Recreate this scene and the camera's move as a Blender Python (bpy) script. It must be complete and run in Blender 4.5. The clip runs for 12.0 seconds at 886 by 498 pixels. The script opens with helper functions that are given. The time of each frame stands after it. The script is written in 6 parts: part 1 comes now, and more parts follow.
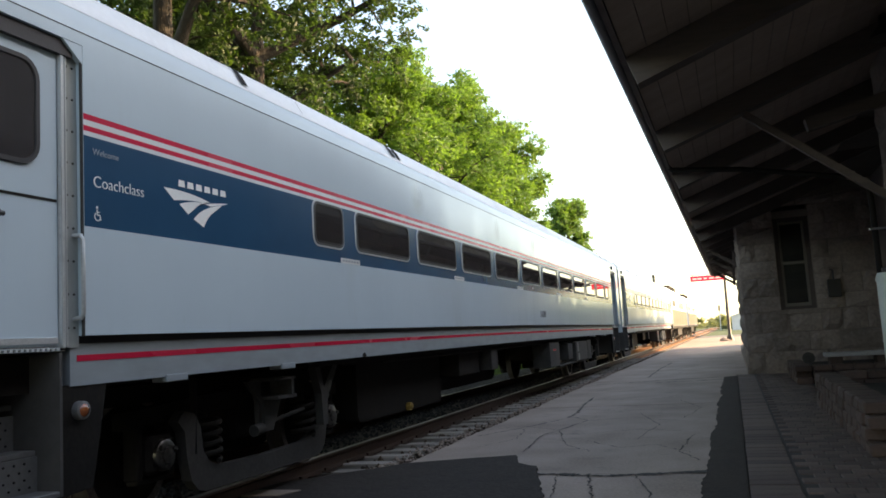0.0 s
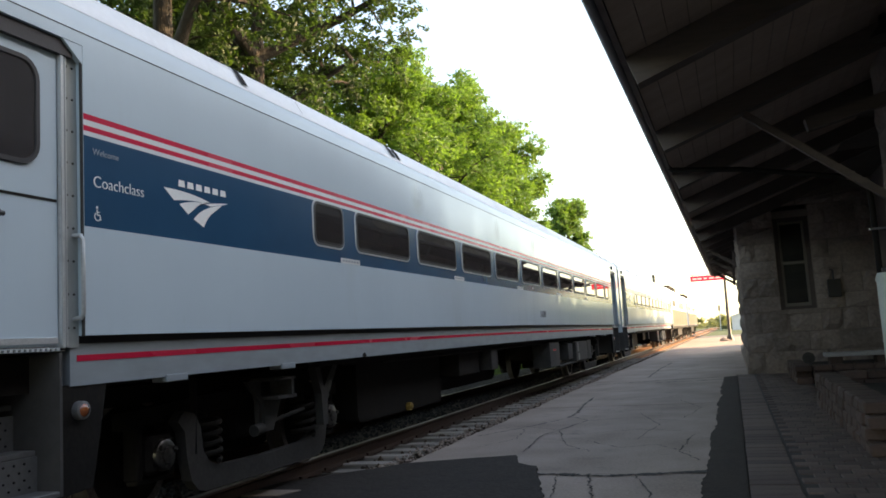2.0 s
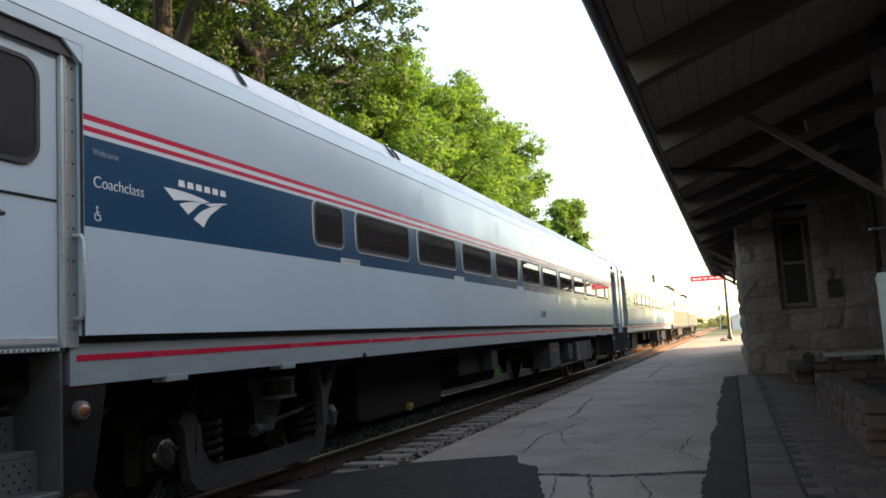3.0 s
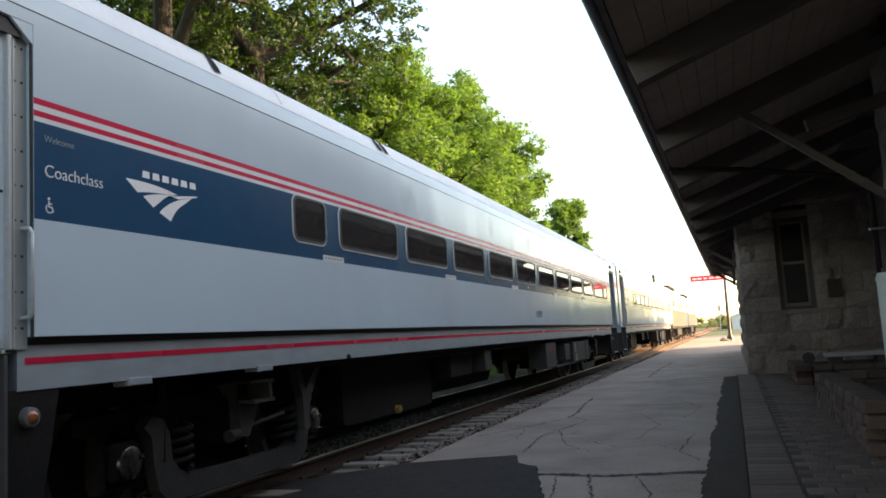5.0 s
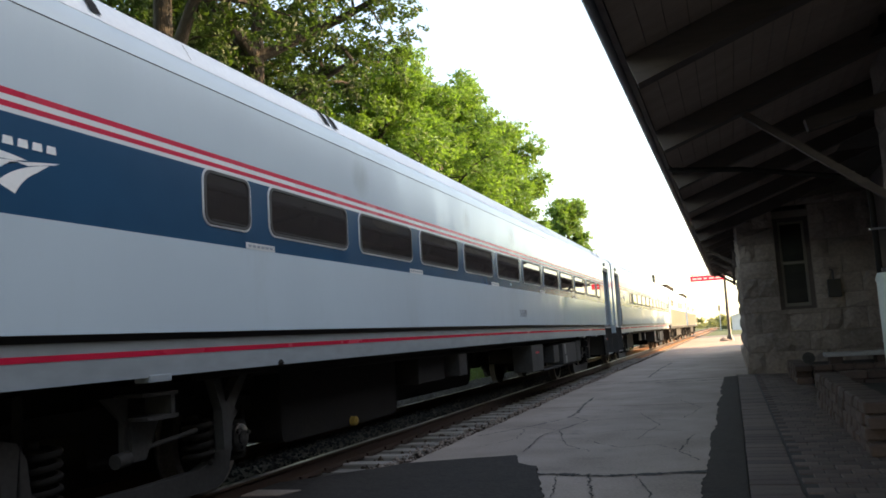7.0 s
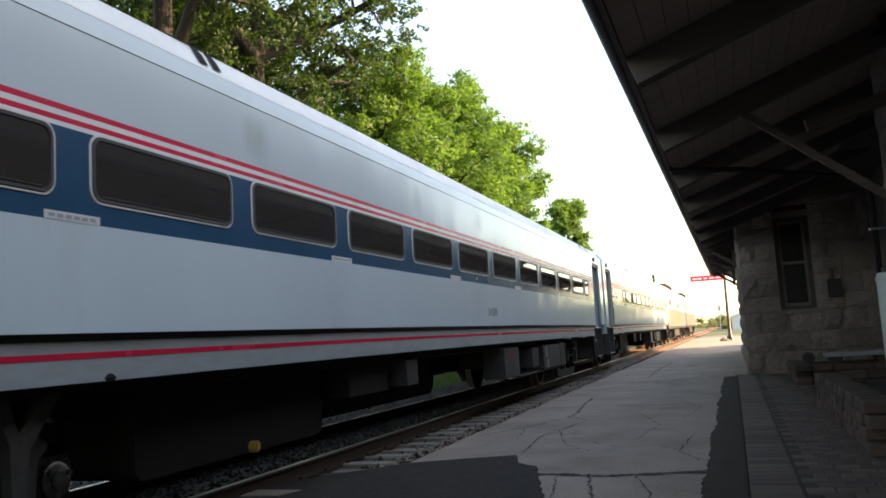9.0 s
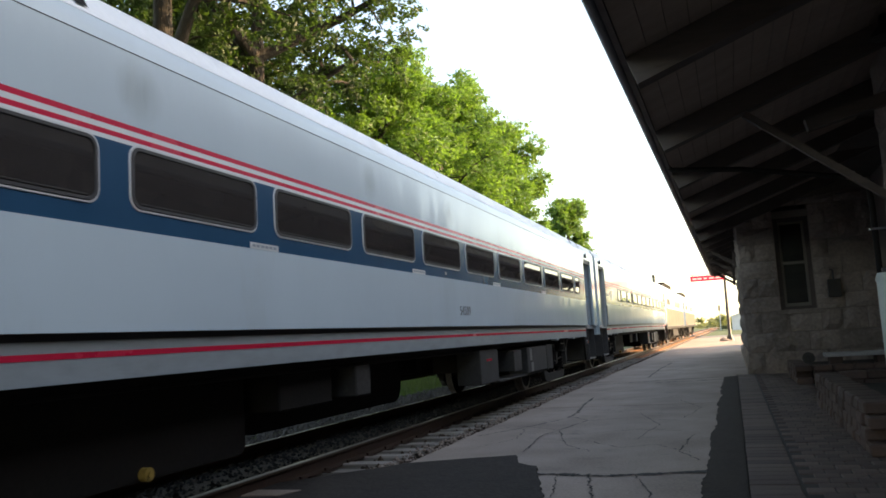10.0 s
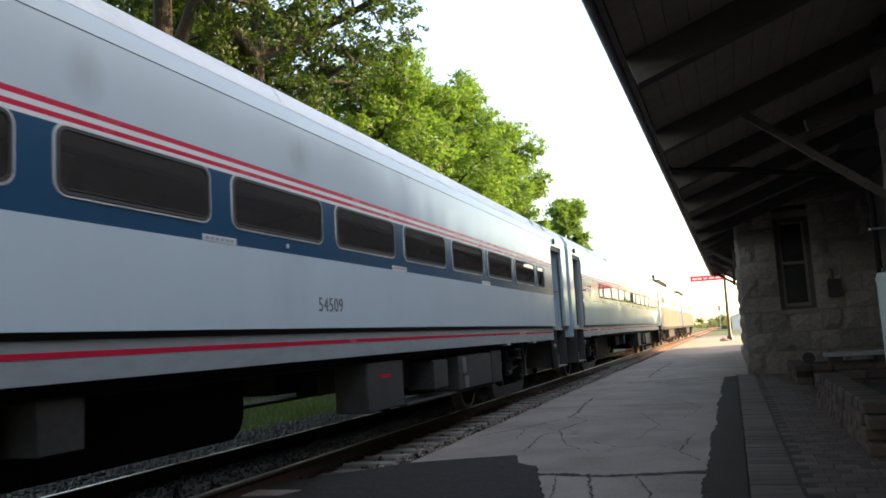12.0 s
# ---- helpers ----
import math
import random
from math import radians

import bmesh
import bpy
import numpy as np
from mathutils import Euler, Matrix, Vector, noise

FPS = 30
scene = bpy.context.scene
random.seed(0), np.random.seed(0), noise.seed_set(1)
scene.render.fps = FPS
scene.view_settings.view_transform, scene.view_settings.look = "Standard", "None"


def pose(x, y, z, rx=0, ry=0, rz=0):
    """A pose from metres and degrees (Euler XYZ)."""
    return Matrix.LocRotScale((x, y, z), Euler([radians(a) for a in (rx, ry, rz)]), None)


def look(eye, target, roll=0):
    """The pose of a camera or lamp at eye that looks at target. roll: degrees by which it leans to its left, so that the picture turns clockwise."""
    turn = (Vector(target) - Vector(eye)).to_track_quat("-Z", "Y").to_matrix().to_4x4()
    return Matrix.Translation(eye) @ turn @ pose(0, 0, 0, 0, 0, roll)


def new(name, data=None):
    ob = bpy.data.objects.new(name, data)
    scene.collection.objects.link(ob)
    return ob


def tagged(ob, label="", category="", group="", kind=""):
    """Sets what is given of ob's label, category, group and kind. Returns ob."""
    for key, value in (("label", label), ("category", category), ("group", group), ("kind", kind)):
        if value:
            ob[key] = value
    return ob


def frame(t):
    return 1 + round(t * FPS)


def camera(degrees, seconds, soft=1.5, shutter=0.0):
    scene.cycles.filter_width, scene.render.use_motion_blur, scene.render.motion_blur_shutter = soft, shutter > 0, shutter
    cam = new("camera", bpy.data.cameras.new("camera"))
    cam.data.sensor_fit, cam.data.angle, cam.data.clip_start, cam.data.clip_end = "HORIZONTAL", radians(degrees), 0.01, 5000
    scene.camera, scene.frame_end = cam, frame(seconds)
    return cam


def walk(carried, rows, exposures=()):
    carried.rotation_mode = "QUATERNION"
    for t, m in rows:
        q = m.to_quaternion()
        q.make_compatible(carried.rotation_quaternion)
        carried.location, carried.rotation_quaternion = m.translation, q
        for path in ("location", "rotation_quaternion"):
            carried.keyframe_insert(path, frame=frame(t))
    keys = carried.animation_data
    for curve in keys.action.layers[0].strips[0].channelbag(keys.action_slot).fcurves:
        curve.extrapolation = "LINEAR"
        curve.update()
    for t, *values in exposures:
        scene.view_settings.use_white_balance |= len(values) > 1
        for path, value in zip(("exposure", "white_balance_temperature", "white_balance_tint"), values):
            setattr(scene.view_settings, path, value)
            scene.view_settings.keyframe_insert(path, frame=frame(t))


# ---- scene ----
from mathutils import geometry

# ---------------------------------------------------------------- camera
EYE = (0.0, 0.0, 1.157)


def aim(yaw, pitch):
    a, b = radians(yaw), radians(pitch)
    return (EYE[0] + math.sin(a) * math.cos(b), EYE[1] + math.cos(a) * math.cos(b), EYE[2] + math.sin(b))


EXPOSURE = 2.30
cam = camera(56.87, 12.0, soft=1.7, shutter=0.3)
VIEW = look(EYE, aim(-19.04, 6.33), -3.47)
walk(cam, [(0.0, VIEW), (12.0, VIEW)], exposures=[(0.0, EXPOSURE, 8900, 13), (12.0, EXPOSURE, 8900, 13)])

# ---------------------------------------------------------------- sky and sun
SUN_AZ, SUN_EL = radians(75), radians(22)     # from the track's direction towards the depot
world = bpy.data.worlds.new("sky")
scene.world = world
world.use_nodes = True
wn = world.node_tree
sky = wn.nodes.new("ShaderNodeTexSky")
sky.sky_type = "NISHITA"
sky.sun_disc = False
sky.sun_elevation, sky.sun_rotation = SUN_EL, SUN_AZ
sky.air_density, sky.dust_density, sky.ozone_density = 0.9, 0.9, 1.0
wn.links.new(sky.outputs["Color"], wn.nodes["Background"].inputs["Color"])
wn.nodes["Background"].inputs["Strength"].default_value = 0.15

sun_data = bpy.data.lights.new("sun", "SUN")
sun_data.energy, sun_data.angle, sun_data.color = 3.5, radians(0.6), (1.0, 0.79, 0.54)
sun = new("sun", sun_data)
sun.matrix_world = look((math.sin(SUN_AZ) * 50, math.cos(SUN_AZ) * 50, math.tan(SUN_EL) * 50), (0, 0, 0))


# ---------------------------------------------------------------- materials
def mat(name, base, other=None, rough=0.6, metal=0.0, fine=40.0, broad=1.5, mix=0.5, bump=0.15, depth=0.01,
        each=0.0, island=0.0, wear=0.0, wear_colour=(0.1, 0.08, 0.06), streak=(1, 1, 1), coat=0.0, spec=0.5):
    """A surface with grain at a fine and a broad scale; each / island: difference in brightness from piece to piece."""
    m = bpy.data.materials.new(name)
    m.use_nodes = True
    nt = m.node_tree
    L, b = nt.links, nt.nodes["Principled BSDF"]
    other = other or tuple(c * 0.7 for c in base)
    co = nt.nodes.new("ShaderNodeTexCoord")
    mp = nt.nodes.new("ShaderNodeMapping")
    mp.inputs["Scale"].default_value = streak
    L.new(co.outputs["Object"], mp.inputs["Vector"])

    def noise_at(scale, detail):
        n = nt.nodes.new("ShaderNodeTexNoise")
        n.inputs["Scale"].default_value, n.inputs["Detail"].default_value = scale, detail
        L.new(mp.outputs["Vector"], n.inputs["Vector"])
        return n

    nf, nb = noise_at(fine, 6.0), noise_at(broad, 5.0)
    add = nt.nodes.new("ShaderNodeMath")
    add.operation = "ADD"
    L.new(nf.outputs["Fac"], add.inputs[0])
    L.new(nb.outputs["Fac"], add.inputs[1])
    rng = nt.nodes.new("ShaderNodeMapRange")
    rng.inputs["From Min"].default_value, rng.inputs["From Max"].default_value = 0.7, 1.3
    rng.inputs["To Max"].default_value = mix * 2
    L.new(add.outputs[0], rng.inputs["Value"])
    mx = nt.nodes.new("ShaderNodeMix")
    mx.data_type = "RGBA"
    mx.inputs["A"].default_value, mx.inputs["B"].default_value = (*base, 1), (*other, 1)
    L.new(rng.outputs["Result"], mx.inputs["Factor"])
    colour = mx.outputs["Result"]
    if wear:
        nw = noise_at(broad * 2.3, 9.0)
        nw.inputs["Roughness"].default_value = 0.7
        wr = nt.nodes.new("ShaderNodeMapRange")
        wr.inputs["From Min"].default_value, wr.inputs["From Max"].default_value = 0.56, 0.72
        wr.inputs["To Max"].default_value = wear
        L.new(nw.outputs["Fac"], wr.inputs["Value"])
        mw = nt.nodes.new("ShaderNodeMix")
        mw.data_type = "RGBA"
        mw.inputs["B"].default_value = (*wear_colour, 1)
        L.new(wr.outputs["Result"], mw.inputs["Factor"])
        L.new(colour, mw.inputs["A"])
        colour = mw.outputs["Result"]
    if each or island:
        if island:
            src = nt.nodes.new("ShaderNodeNewGeometry").outputs["Random Per Island"]
        else:
            src = nt.nodes.new("ShaderNodeObjectInfo").outputs["Random"]
        vr = nt.nodes.new("ShaderNodeMapRange")
        k = max(each, island)
        vr.inputs["To Min"].default_value, vr.inputs["To Max"].default_value = 1 - k, 1 + k
        L.new(src, vr.inputs["Value"])
        hs = nt.nodes.new("ShaderNodeHueSaturation")
        L.new(vr.outputs["Result"], hs.inputs["Value"])
        L.new(colour, hs.inputs["Color"])
        colour = hs.outputs["Color"]
    L.new(colour, b.inputs["Base Color"])
    rr = nt.nodes.new("ShaderNodeMapRange")
    rr.inputs["To Min"].default_value, rr.inputs["To Max"].default_value = max(0.02, rough - 0.12), min(1, rough + 0.12)
    L.new(nb.outputs["Fac"], rr.inputs["Value"])
    L.new(rr.outputs["Result"], b.inputs["Roughness"])
    b.inputs["Metallic"].default_value = metal
    b.inputs["Coat Weight"].default_value = coat
    b.inputs["Specular IOR Level"].default_value = spec
    if bump:
        bp = nt.nodes.new("ShaderNodeBump")
        bp.inputs["Strength"].default_value, bp.inputs["Distance"].default_value = bump, depth
        L.new(add.outputs[0], bp.inputs["Height"])
        L.new(bp.outputs["Normal"], b.inputs["Normal"])
    return m


def leaf_mat(name, base, other):
    m = mat(name, base, other, rough=0.5, fine=3.0, broad=0.25, mix=0.5, bump=0, island=0.35)
    nt = m.node_tree
    b, out = nt.nodes["Principled BSDF"], nt.nodes["Material Output"]
    tr = nt.nodes.new("ShaderNodeBsdfTranslucent")
    col = b.inputs["Base Color"].links[0].from_socket
    tint = nt.nodes.new("ShaderNodeMix")
    tint.data_type, tint.blend_type = "RGBA", "MULTIPLY"
    tint.inputs["Factor"].default_value = 1
    tint.inputs["B"].default_value = (1.72, 1.80, 0.72, 1)
    nt.links.new(col, tint.inputs["A"])
    nt.links.new(tint.outputs["Result"], tr.inputs["Color"])
    ms = nt.nodes.new("ShaderNodeMixShader")
    ms.inputs["Fac"].default_value = 0.55
    nt.links.new(b.outputs["BSDF"], ms.inputs[1])
    nt.links.new(tr.outputs["BSDF"], ms.inputs[2])
    nt.links.new(ms.outputs["Shader"], out.inputs["Surface"])
    return m


def stain_mat(name, colour, most):
    """A thin film of dirt that runs down and frays out at its rim."""
    m = mat(name, colour, tuple(c * 0.6 for c in colour), rough=0.6, fine=9, broad=2, bump=0, streak=(1, 2.2, 0.35))
    nt = m.node_tree
    b = nt.nodes["Principled BSDF"]
    uv = nt.nodes.new("ShaderNodeTexCoord")
    gr = nt.nodes.new("ShaderNodeTexGradient")
    gr.gradient_type = "SPHERICAL"
    mp = nt.nodes.new("ShaderNodeMapping")
    mp.inputs["Location"].default_value, mp.inputs["Scale"].default_value = (-1, -1, -1), (2, 2, 2)
    nt.links.new(uv.outputs["Generated"], mp.inputs["Vector"])
    flat_axis = nt.nodes.new("ShaderNodeVectorMath")
    flat_axis.operation = "MULTIPLY"
    flat_axis.inputs[1].default_value = (0, 1, 1)
    nt.links.new(mp.outputs["Vector"], flat_axis.inputs[0])
    nt.links.new(flat_axis.outputs[0], gr.inputs["Vector"])
    streaks = nt.nodes.new("ShaderNodeTexNoise")
    streaks.inputs["Scale"].default_value = 6
    sm = nt.nodes.new("ShaderNodeMapping")
    sm.inputs["Scale"].default_value = (1, 3, 0.4)
    nt.links.new(uv.outputs["Object"], sm.inputs["Vector"])
    nt.links.new(sm.outputs["Vector"], streaks.inputs["Vector"])
    a = nt.nodes.new("ShaderNodeMath")
    a.operation = "MULTIPLY"
    nt.links.new(gr.outputs["Fac"], a.inputs[0])
    nt.links.new(streaks.outputs["Fac"], a.inputs[1])
    k = nt.nodes.new("ShaderNodeMath")
    k.operation, k.use_clamp = "MULTIPLY", True
    k.inputs[1].default_value = most * 2
    nt.links.new(a.outputs[0], k.inputs[0])
    nt.links.new(k.outputs[0], b.inputs["Alpha"])
    return m


def glow_mat(name, colour, strength):
    m = mat(name, colour, colour, bump=0)
    b = m.node_tree.nodes["Principled BSDF"]
    b.inputs["Emission Color"].default_value, b.inputs["Emission Strength"].default_value = (*colour, 1), strength
    return m


def glass_mat(name, tint, rough=0.02, clear=1.0):
    m = bpy.data.materials.new(name)
    m.use_nodes = True
    b = m.node_tree.nodes["Principled BSDF"]
    b.inputs["Base Color"].default_value = (*tint, 1)
    b.inputs["Roughness"].default_value = rough
    b.inputs["Transmission Weight"].default_value = clear
    b.inputs["IOR"].default_value = 1.45
    return m


SILVER = mat("silver paint", (0.490, 0.600, 0.664), (0.455, 0.556, 0.620), rough=0.14, metal=0.05, fine=1.3, broad=0.6, mix=0.5,
             bump=0.36, depth=0.03, wear=0.16, wear_colour=(0.33, 0.34, 0.32), streak=(1, 0.9, 0.3), spec=0.24)
# silver darkened for the skirt's shade below the overhang, with some dust wear
SKIRTPAINT = mat("shaded dusty silver paint", (0.275, 0.315, 0.340), (0.22, 0.25, 0.265), rough=0.5, fine=9, broad=0.8, bump=0.08, wear=0.4,
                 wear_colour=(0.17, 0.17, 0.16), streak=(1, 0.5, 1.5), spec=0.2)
STRIPEWHITE = mat("pale stripe", (0.62, 0.66, 0.68), (0.57, 0.61, 0.63), rough=0.3, fine=2.5, bump=0.05, spec=0.3)
STAIN = stain_mat("brown soot stain", (0.24, 0.21, 0.15), 0.09)
STEPGREY = mat("step well paint", (0.060, 0.057, 0.056), (0.042, 0.040, 0.039), rough=0.7, fine=20, bump=0.1, wear=0.4)
ROOFING = mat("roof paint", (0.72, 0.75, 0.77), (0.64, 0.67, 0.69), rough=0.42, metal=0.0, fine=20, broad=0.6, bump=0.04, wear=0.3,
              wear_colour=(0.35, 0.34, 0.32))
NAVY = mat("blue paint", (0.017, 0.074, 0.146), (0.014, 0.063, 0.126), rough=0.20, fine=2.5, broad=0.7, bump=0.06, depth=0.03, spec=0.25)
CRIMSON = mat("red stripe", (0.60, 0.020, 0.060), (0.52, 0.017, 0.052), rough=0.25, fine=2.5, bump=0.05, spec=0.25)
STEEL = mat("brushed steel", (0.50, 0.52, 0.52), (0.40, 0.41, 0.41), rough=0.4, metal=0.3, fine=60, bump=0.06, wear=0.4,
            wear_colour=(0.2, 0.18, 0.15))
POSTSTEEL = mat("dull door post steel", (0.36, 0.40, 0.40), (0.28, 0.31, 0.30), rough=0.4, metal=0.2, fine=12, broad=2, bump=0.05, wear=0.5,
                wear_colour=(0.20, 0.19, 0.16), streak=(1, 1, 0.3))
RUBBER = mat("black rubber", (0.014, 0.012, 0.014), (0.02, 0.018, 0.02), rough=0.55, fine=60, bump=0.05)
TRIM = mat("pale trim", (0.6, 0.62, 0.63), (0.5, 0.52, 0.53), rough=0.4, metal=0.3, bump=0.03)
WHITE = mat("white lettering", (0.78, 0.80, 0.80), (0.7, 0.72, 0.72), rough=0.45, bump=0.02)
GREYLET = mat("grey lettering", (0.075, 0.08, 0.09), rough=0.5, bump=0.02)
FADED = mat("faded lettering", (0.28, 0.33, 0.38), rough=0.5, bump=0.02)
SOOT = mat("sooty iron", (0.0120, 0.0110, 0.0107), (0.0170, 0.0150, 0.0134), rough=0.85, fine=30, broad=2.0, bump=0.3, spec=0.15, wear=0.5,
           wear_colour=(0.028, 0.022, 0.018))
GRIME = mat("grimy grey steel", (0.050, 0.048, 0.047), (0.033, 0.0315, 0.0305), rough=0.8, fine=30, broad=2.0, bump=0.2, spec=0.2, wear=0.5,
            wear_colour=(0.04, 0.034, 0.03))
BOXGREY = mat("underfloor box grey", (0.054, 0.053, 0.052), (0.037, 0.036, 0.035), rough=0.75, fine=20, broad=1.5, bump=0.15, spec=0.25, wear=0.5,
              wear_colour=(0.06, 0.05, 0.045))
CAPSTEEL = mat("greasy cap steel", (0.13, 0.125, 0.12), (0.05, 0.046, 0.042), rough=0.32, metal=0.75, fine=35, broad=9, bump=0.3)
TYRE = mat("wheel steel", (0.25, 0.23, 0.21), (0.12, 0.10, 0.09), rough=0.4, metal=0.8, bump=0.1)
TINT = glass_mat("dusty tinted glass", (0.062, 0.056, 0.055), 0.012, 0.45)
CLEAR = glass_mat("window glass", (0.7, 0.75, 0.75))
LINING = mat("car lining", (0.42, 0.40, 0.38), (0.36, 0.34, 0.33), rough=0.8, bump=0.05)
SEATING = mat("seat cloth", (0.03, 0.04, 0.07), rough=0.9, bump=0.1)
AMBER = mat("amber lens", (0.36, 0.10, 0.03), (0.20, 0.05, 0.02), rough=0.1, fine=60, bump=0.4, coat=1.0)
YELLOW = mat("yellow cap", (0.40, 0.26, 0.06), (0.24, 0.15, 0.04), rough=0.5, bump=0.1)
RAILHEAD = mat("worn rail head", (0.22, 0.215, 0.21), (0.15, 0.145, 0.14), rough=0.40, metal=0.8, bump=0.03, streak=(4, 0.2, 1))
RUST = mat("rusty rail", (0.032, 0.017, 0.011), (0.052, 0.024, 0.014), rough=0.85, fine=30, broad=3, bump=0.3)
TIEWOOD = mat("weathered tie wood", (0.36, 0.33, 0.30), (0.20, 0.175, 0.155), rough=0.9, fine=14, broad=2, bump=0.6, streak=(0.25, 3, 3),
              each=0.2, wear=0.5, wear_colour=(0.08, 0.065, 0.055))
EDGESTONE = mat("dark edge gravel", (0.110, 0.078, 0.056), (0.060, 0.040, 0.029), rough=0.95, fine=25, broad=4, bump=0.5, island=0.6)
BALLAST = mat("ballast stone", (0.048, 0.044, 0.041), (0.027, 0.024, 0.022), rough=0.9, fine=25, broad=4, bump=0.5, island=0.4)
# darker version of the ballast stone, for between the rails
DARKBALLAST = mat("darker ballast stone", (0.022, 0.019, 0.017), (0.013, 0.011, 0.010), rough=0.95, fine=25, broad=4, bump=0.5, island=0.4)
STEPSTEEL = mat("grey step steel", (0.15, 0.15, 0.15), (0.11, 0.11, 0.11), rough=0.55, metal=0.2, fine=30, bump=0.1, wear=0.4, wear_colour=(0.12, 0.11, 0.10))
BED = mat("ballast bed", (0.070, 0.046, 0.032), (0.030, 0.021, 0.016), rough=0.95, fine=18, broad=2, bump=1.0, depth=0.04)
CONCRETE = mat("old concrete", (0.390, 0.300, 0.250), (0.190, 0.145, 0.121), rough=0.85, fine=40, broad=1.0, mix=0.42, bump=0.35, each=0.07, wear=0.7,
               wear_colour=(0.165, 0.138, 0.115))
ASPHALT = mat("dark asphalt", (0.0190, 0.0150, 0.0136), (0.0370, 0.0298, 0.0268), spec=0.2, rough=0.9, fine=28, broad=3.0, mix=0.7, bump=1.0, wear=0.8,
              wear_colour=(0.050, 0.043, 0.038))
CRACK = mat("crack filler", (0.038, 0.034, 0.031), rough=0.9, fine=60, bump=0.3)
PAVER = mat("brick paver", (0.128, 0.086, 0.074), (0.078, 0.056, 0.050), rough=0.85, fine=30, broad=2, bump=0.5, each=0.30)
PAVERS = mat("brick pavers", (0.128, 0.086, 0.074), (0.078, 0.056, 0.050), rough=0.85, fine=30, broad=2, bump=0.5, island=0.30)
JOINT = mat("sand joint", (0.042, 0.038, 0.035), rough=0.95, fine=50, bump=0.3)
BLOCK = mat("planter block", (0.088, 0.056, 0.047), (0.056, 0.038, 0.033), rough=0.9, fine=25, broad=3, bump=0.5, each=0.2)
SOIL = mat("dark soil", (0.03, 0.024, 0.02), rough=1, fine=30, bump=1, depth=0.03)
STONE = mat("rough limestone", (0.310, 0.258, 0.225), (0.183, 0.150, 0.131), rough=0.9, fine=14, broad=1.6, bump=1.0, depth=0.03, each=0.16,
            wear=0.5, wear_colour=(0.17, 0.155, 0.14))
MORTAR = mat("mortar", (0.235, 0.198, 0.170), rough=0.95, fine=30, bump=0.4)
SLABCAP = mat("stone slab", (0.42, 0.42, 0.42), (0.33, 0.33, 0.33), rough=0.8, fine=30, bump=0.3)
DARKWOOD = mat("brown painted timber", (0.078, 0.058, 0.051), (0.054, 0.041, 0.037), rough=0.65, fine=12, broad=1.5, bump=0.25, streak=(0.5, 3, 3),
               wear=0.3, wear_colour=(0.10, 0.075, 0.06))
SOFFIT = mat("soffit boards", (0.33, 0.26, 0.225), (0.26, 0.205, 0.18), rough=0.7, fine=10, broad=1.2, bump=0.25, streak=(0.4, 4, 4), island=0.12)
FASCIA = mat("fascia paint", (0.10, 0.10, 0.115), (0.07, 0.07, 0.08), rough=0.45, bump=0.08)
SHINGLE = mat("roof shingles", (0.11, 0.09, 0.08), (0.07, 0.06, 0.055), rough=0.95, fine=20, bump=0.5)
SASH = mat("window sash paint", (0.165, 0.150, 0.125), (0.125, 0.112, 0.095), rough=0.5, bump=0.1)
PALEGREEN = mat("pale green metal", (0.50, 0.56, 0.52), (0.42, 0.48, 0.44), rough=0.45, bump=0.05, wear=0.3, wear_colour=(0.3, 0.3, 0.27))
BLACKMETAL = mat("black metal", (0.018, 0.018, 0.019), rough=0.45, bump=0.05)
SIGNRED = glow_mat("lit red sign face", (0.80, 0.02, 0.05), 0.45)
SIGNWHITE = glow_mat("lit sign writing", (1.0, 0.50, 0.48), 0.35)
BARK = mat("tree bark", (0.046, 0.038, 0.032), (0.026, 0.022, 0.019), rough=0.95, fine=9, broad=2, bump=1.0, depth=0.05, streak=(3, 3, 0.5))
LOCOGREY = mat("weathered loco grey", (0.1200, 0.0900, 0.0640), (0.0900, 0.0675, 0.0480), rough=0.5, bump=0.1, wear=0.4, wear_colour=(0.1, 0.085, 0.07))
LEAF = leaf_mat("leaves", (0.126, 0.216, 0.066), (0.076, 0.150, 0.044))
# leaf colour greyed and paled to imitate distance haze
LEAFFAR = leaf_mat("hazed distant leaves", (0.155, 0.17, 0.125), (0.125, 0.14, 0.105))
# LEAF darkened: the near trees' shade is put into the colour
LEAFDARK = leaf_mat("dark shaded leaves", (0.044, 0.080, 0.027), (0.022, 0.044, 0.016))
GRASS = mat("grass", (0.050, 0.085, 0.024), (0.075, 0.090, 0.032), rough=0.95, fine=12, broad=0.15, bump=0.8, depth=0.05)
BLADES = leaf_mat("grass blades", (0.034, 0.062, 0.019), (0.048, 0.064, 0.024))
PALEWALL = mat("pale siding", (0.6, 0.6, 0.6), (0.5, 0.5, 0.5), rough=0.7, bump=0.1)
# rusty ballast brightened: low sunlight is put into its orange
SUNRUSTBED = mat("sunlit rusty ballast", (0.40, 0.180, 0.080), (0.22, 0.098, 0.046), rough=0.95, fine=18, broad=2, bump=1.0, depth=0.04)
ROADWAY = mat("road asphalt", (0.16, 0.155, 0.15), (0.12, 0.115, 0.11), rough=0.9, fine=20, broad=0.3, bump=0.3)


# ---------------------------------------------------------------- building helpers
def thing(name, x, y, z, label, category, group="", kind=""):
    ob = new(name)
    ob.empty_display_size = 0.2
    ob.location = (x, y, z)
    return tagged(ob, label, category, group, kind)


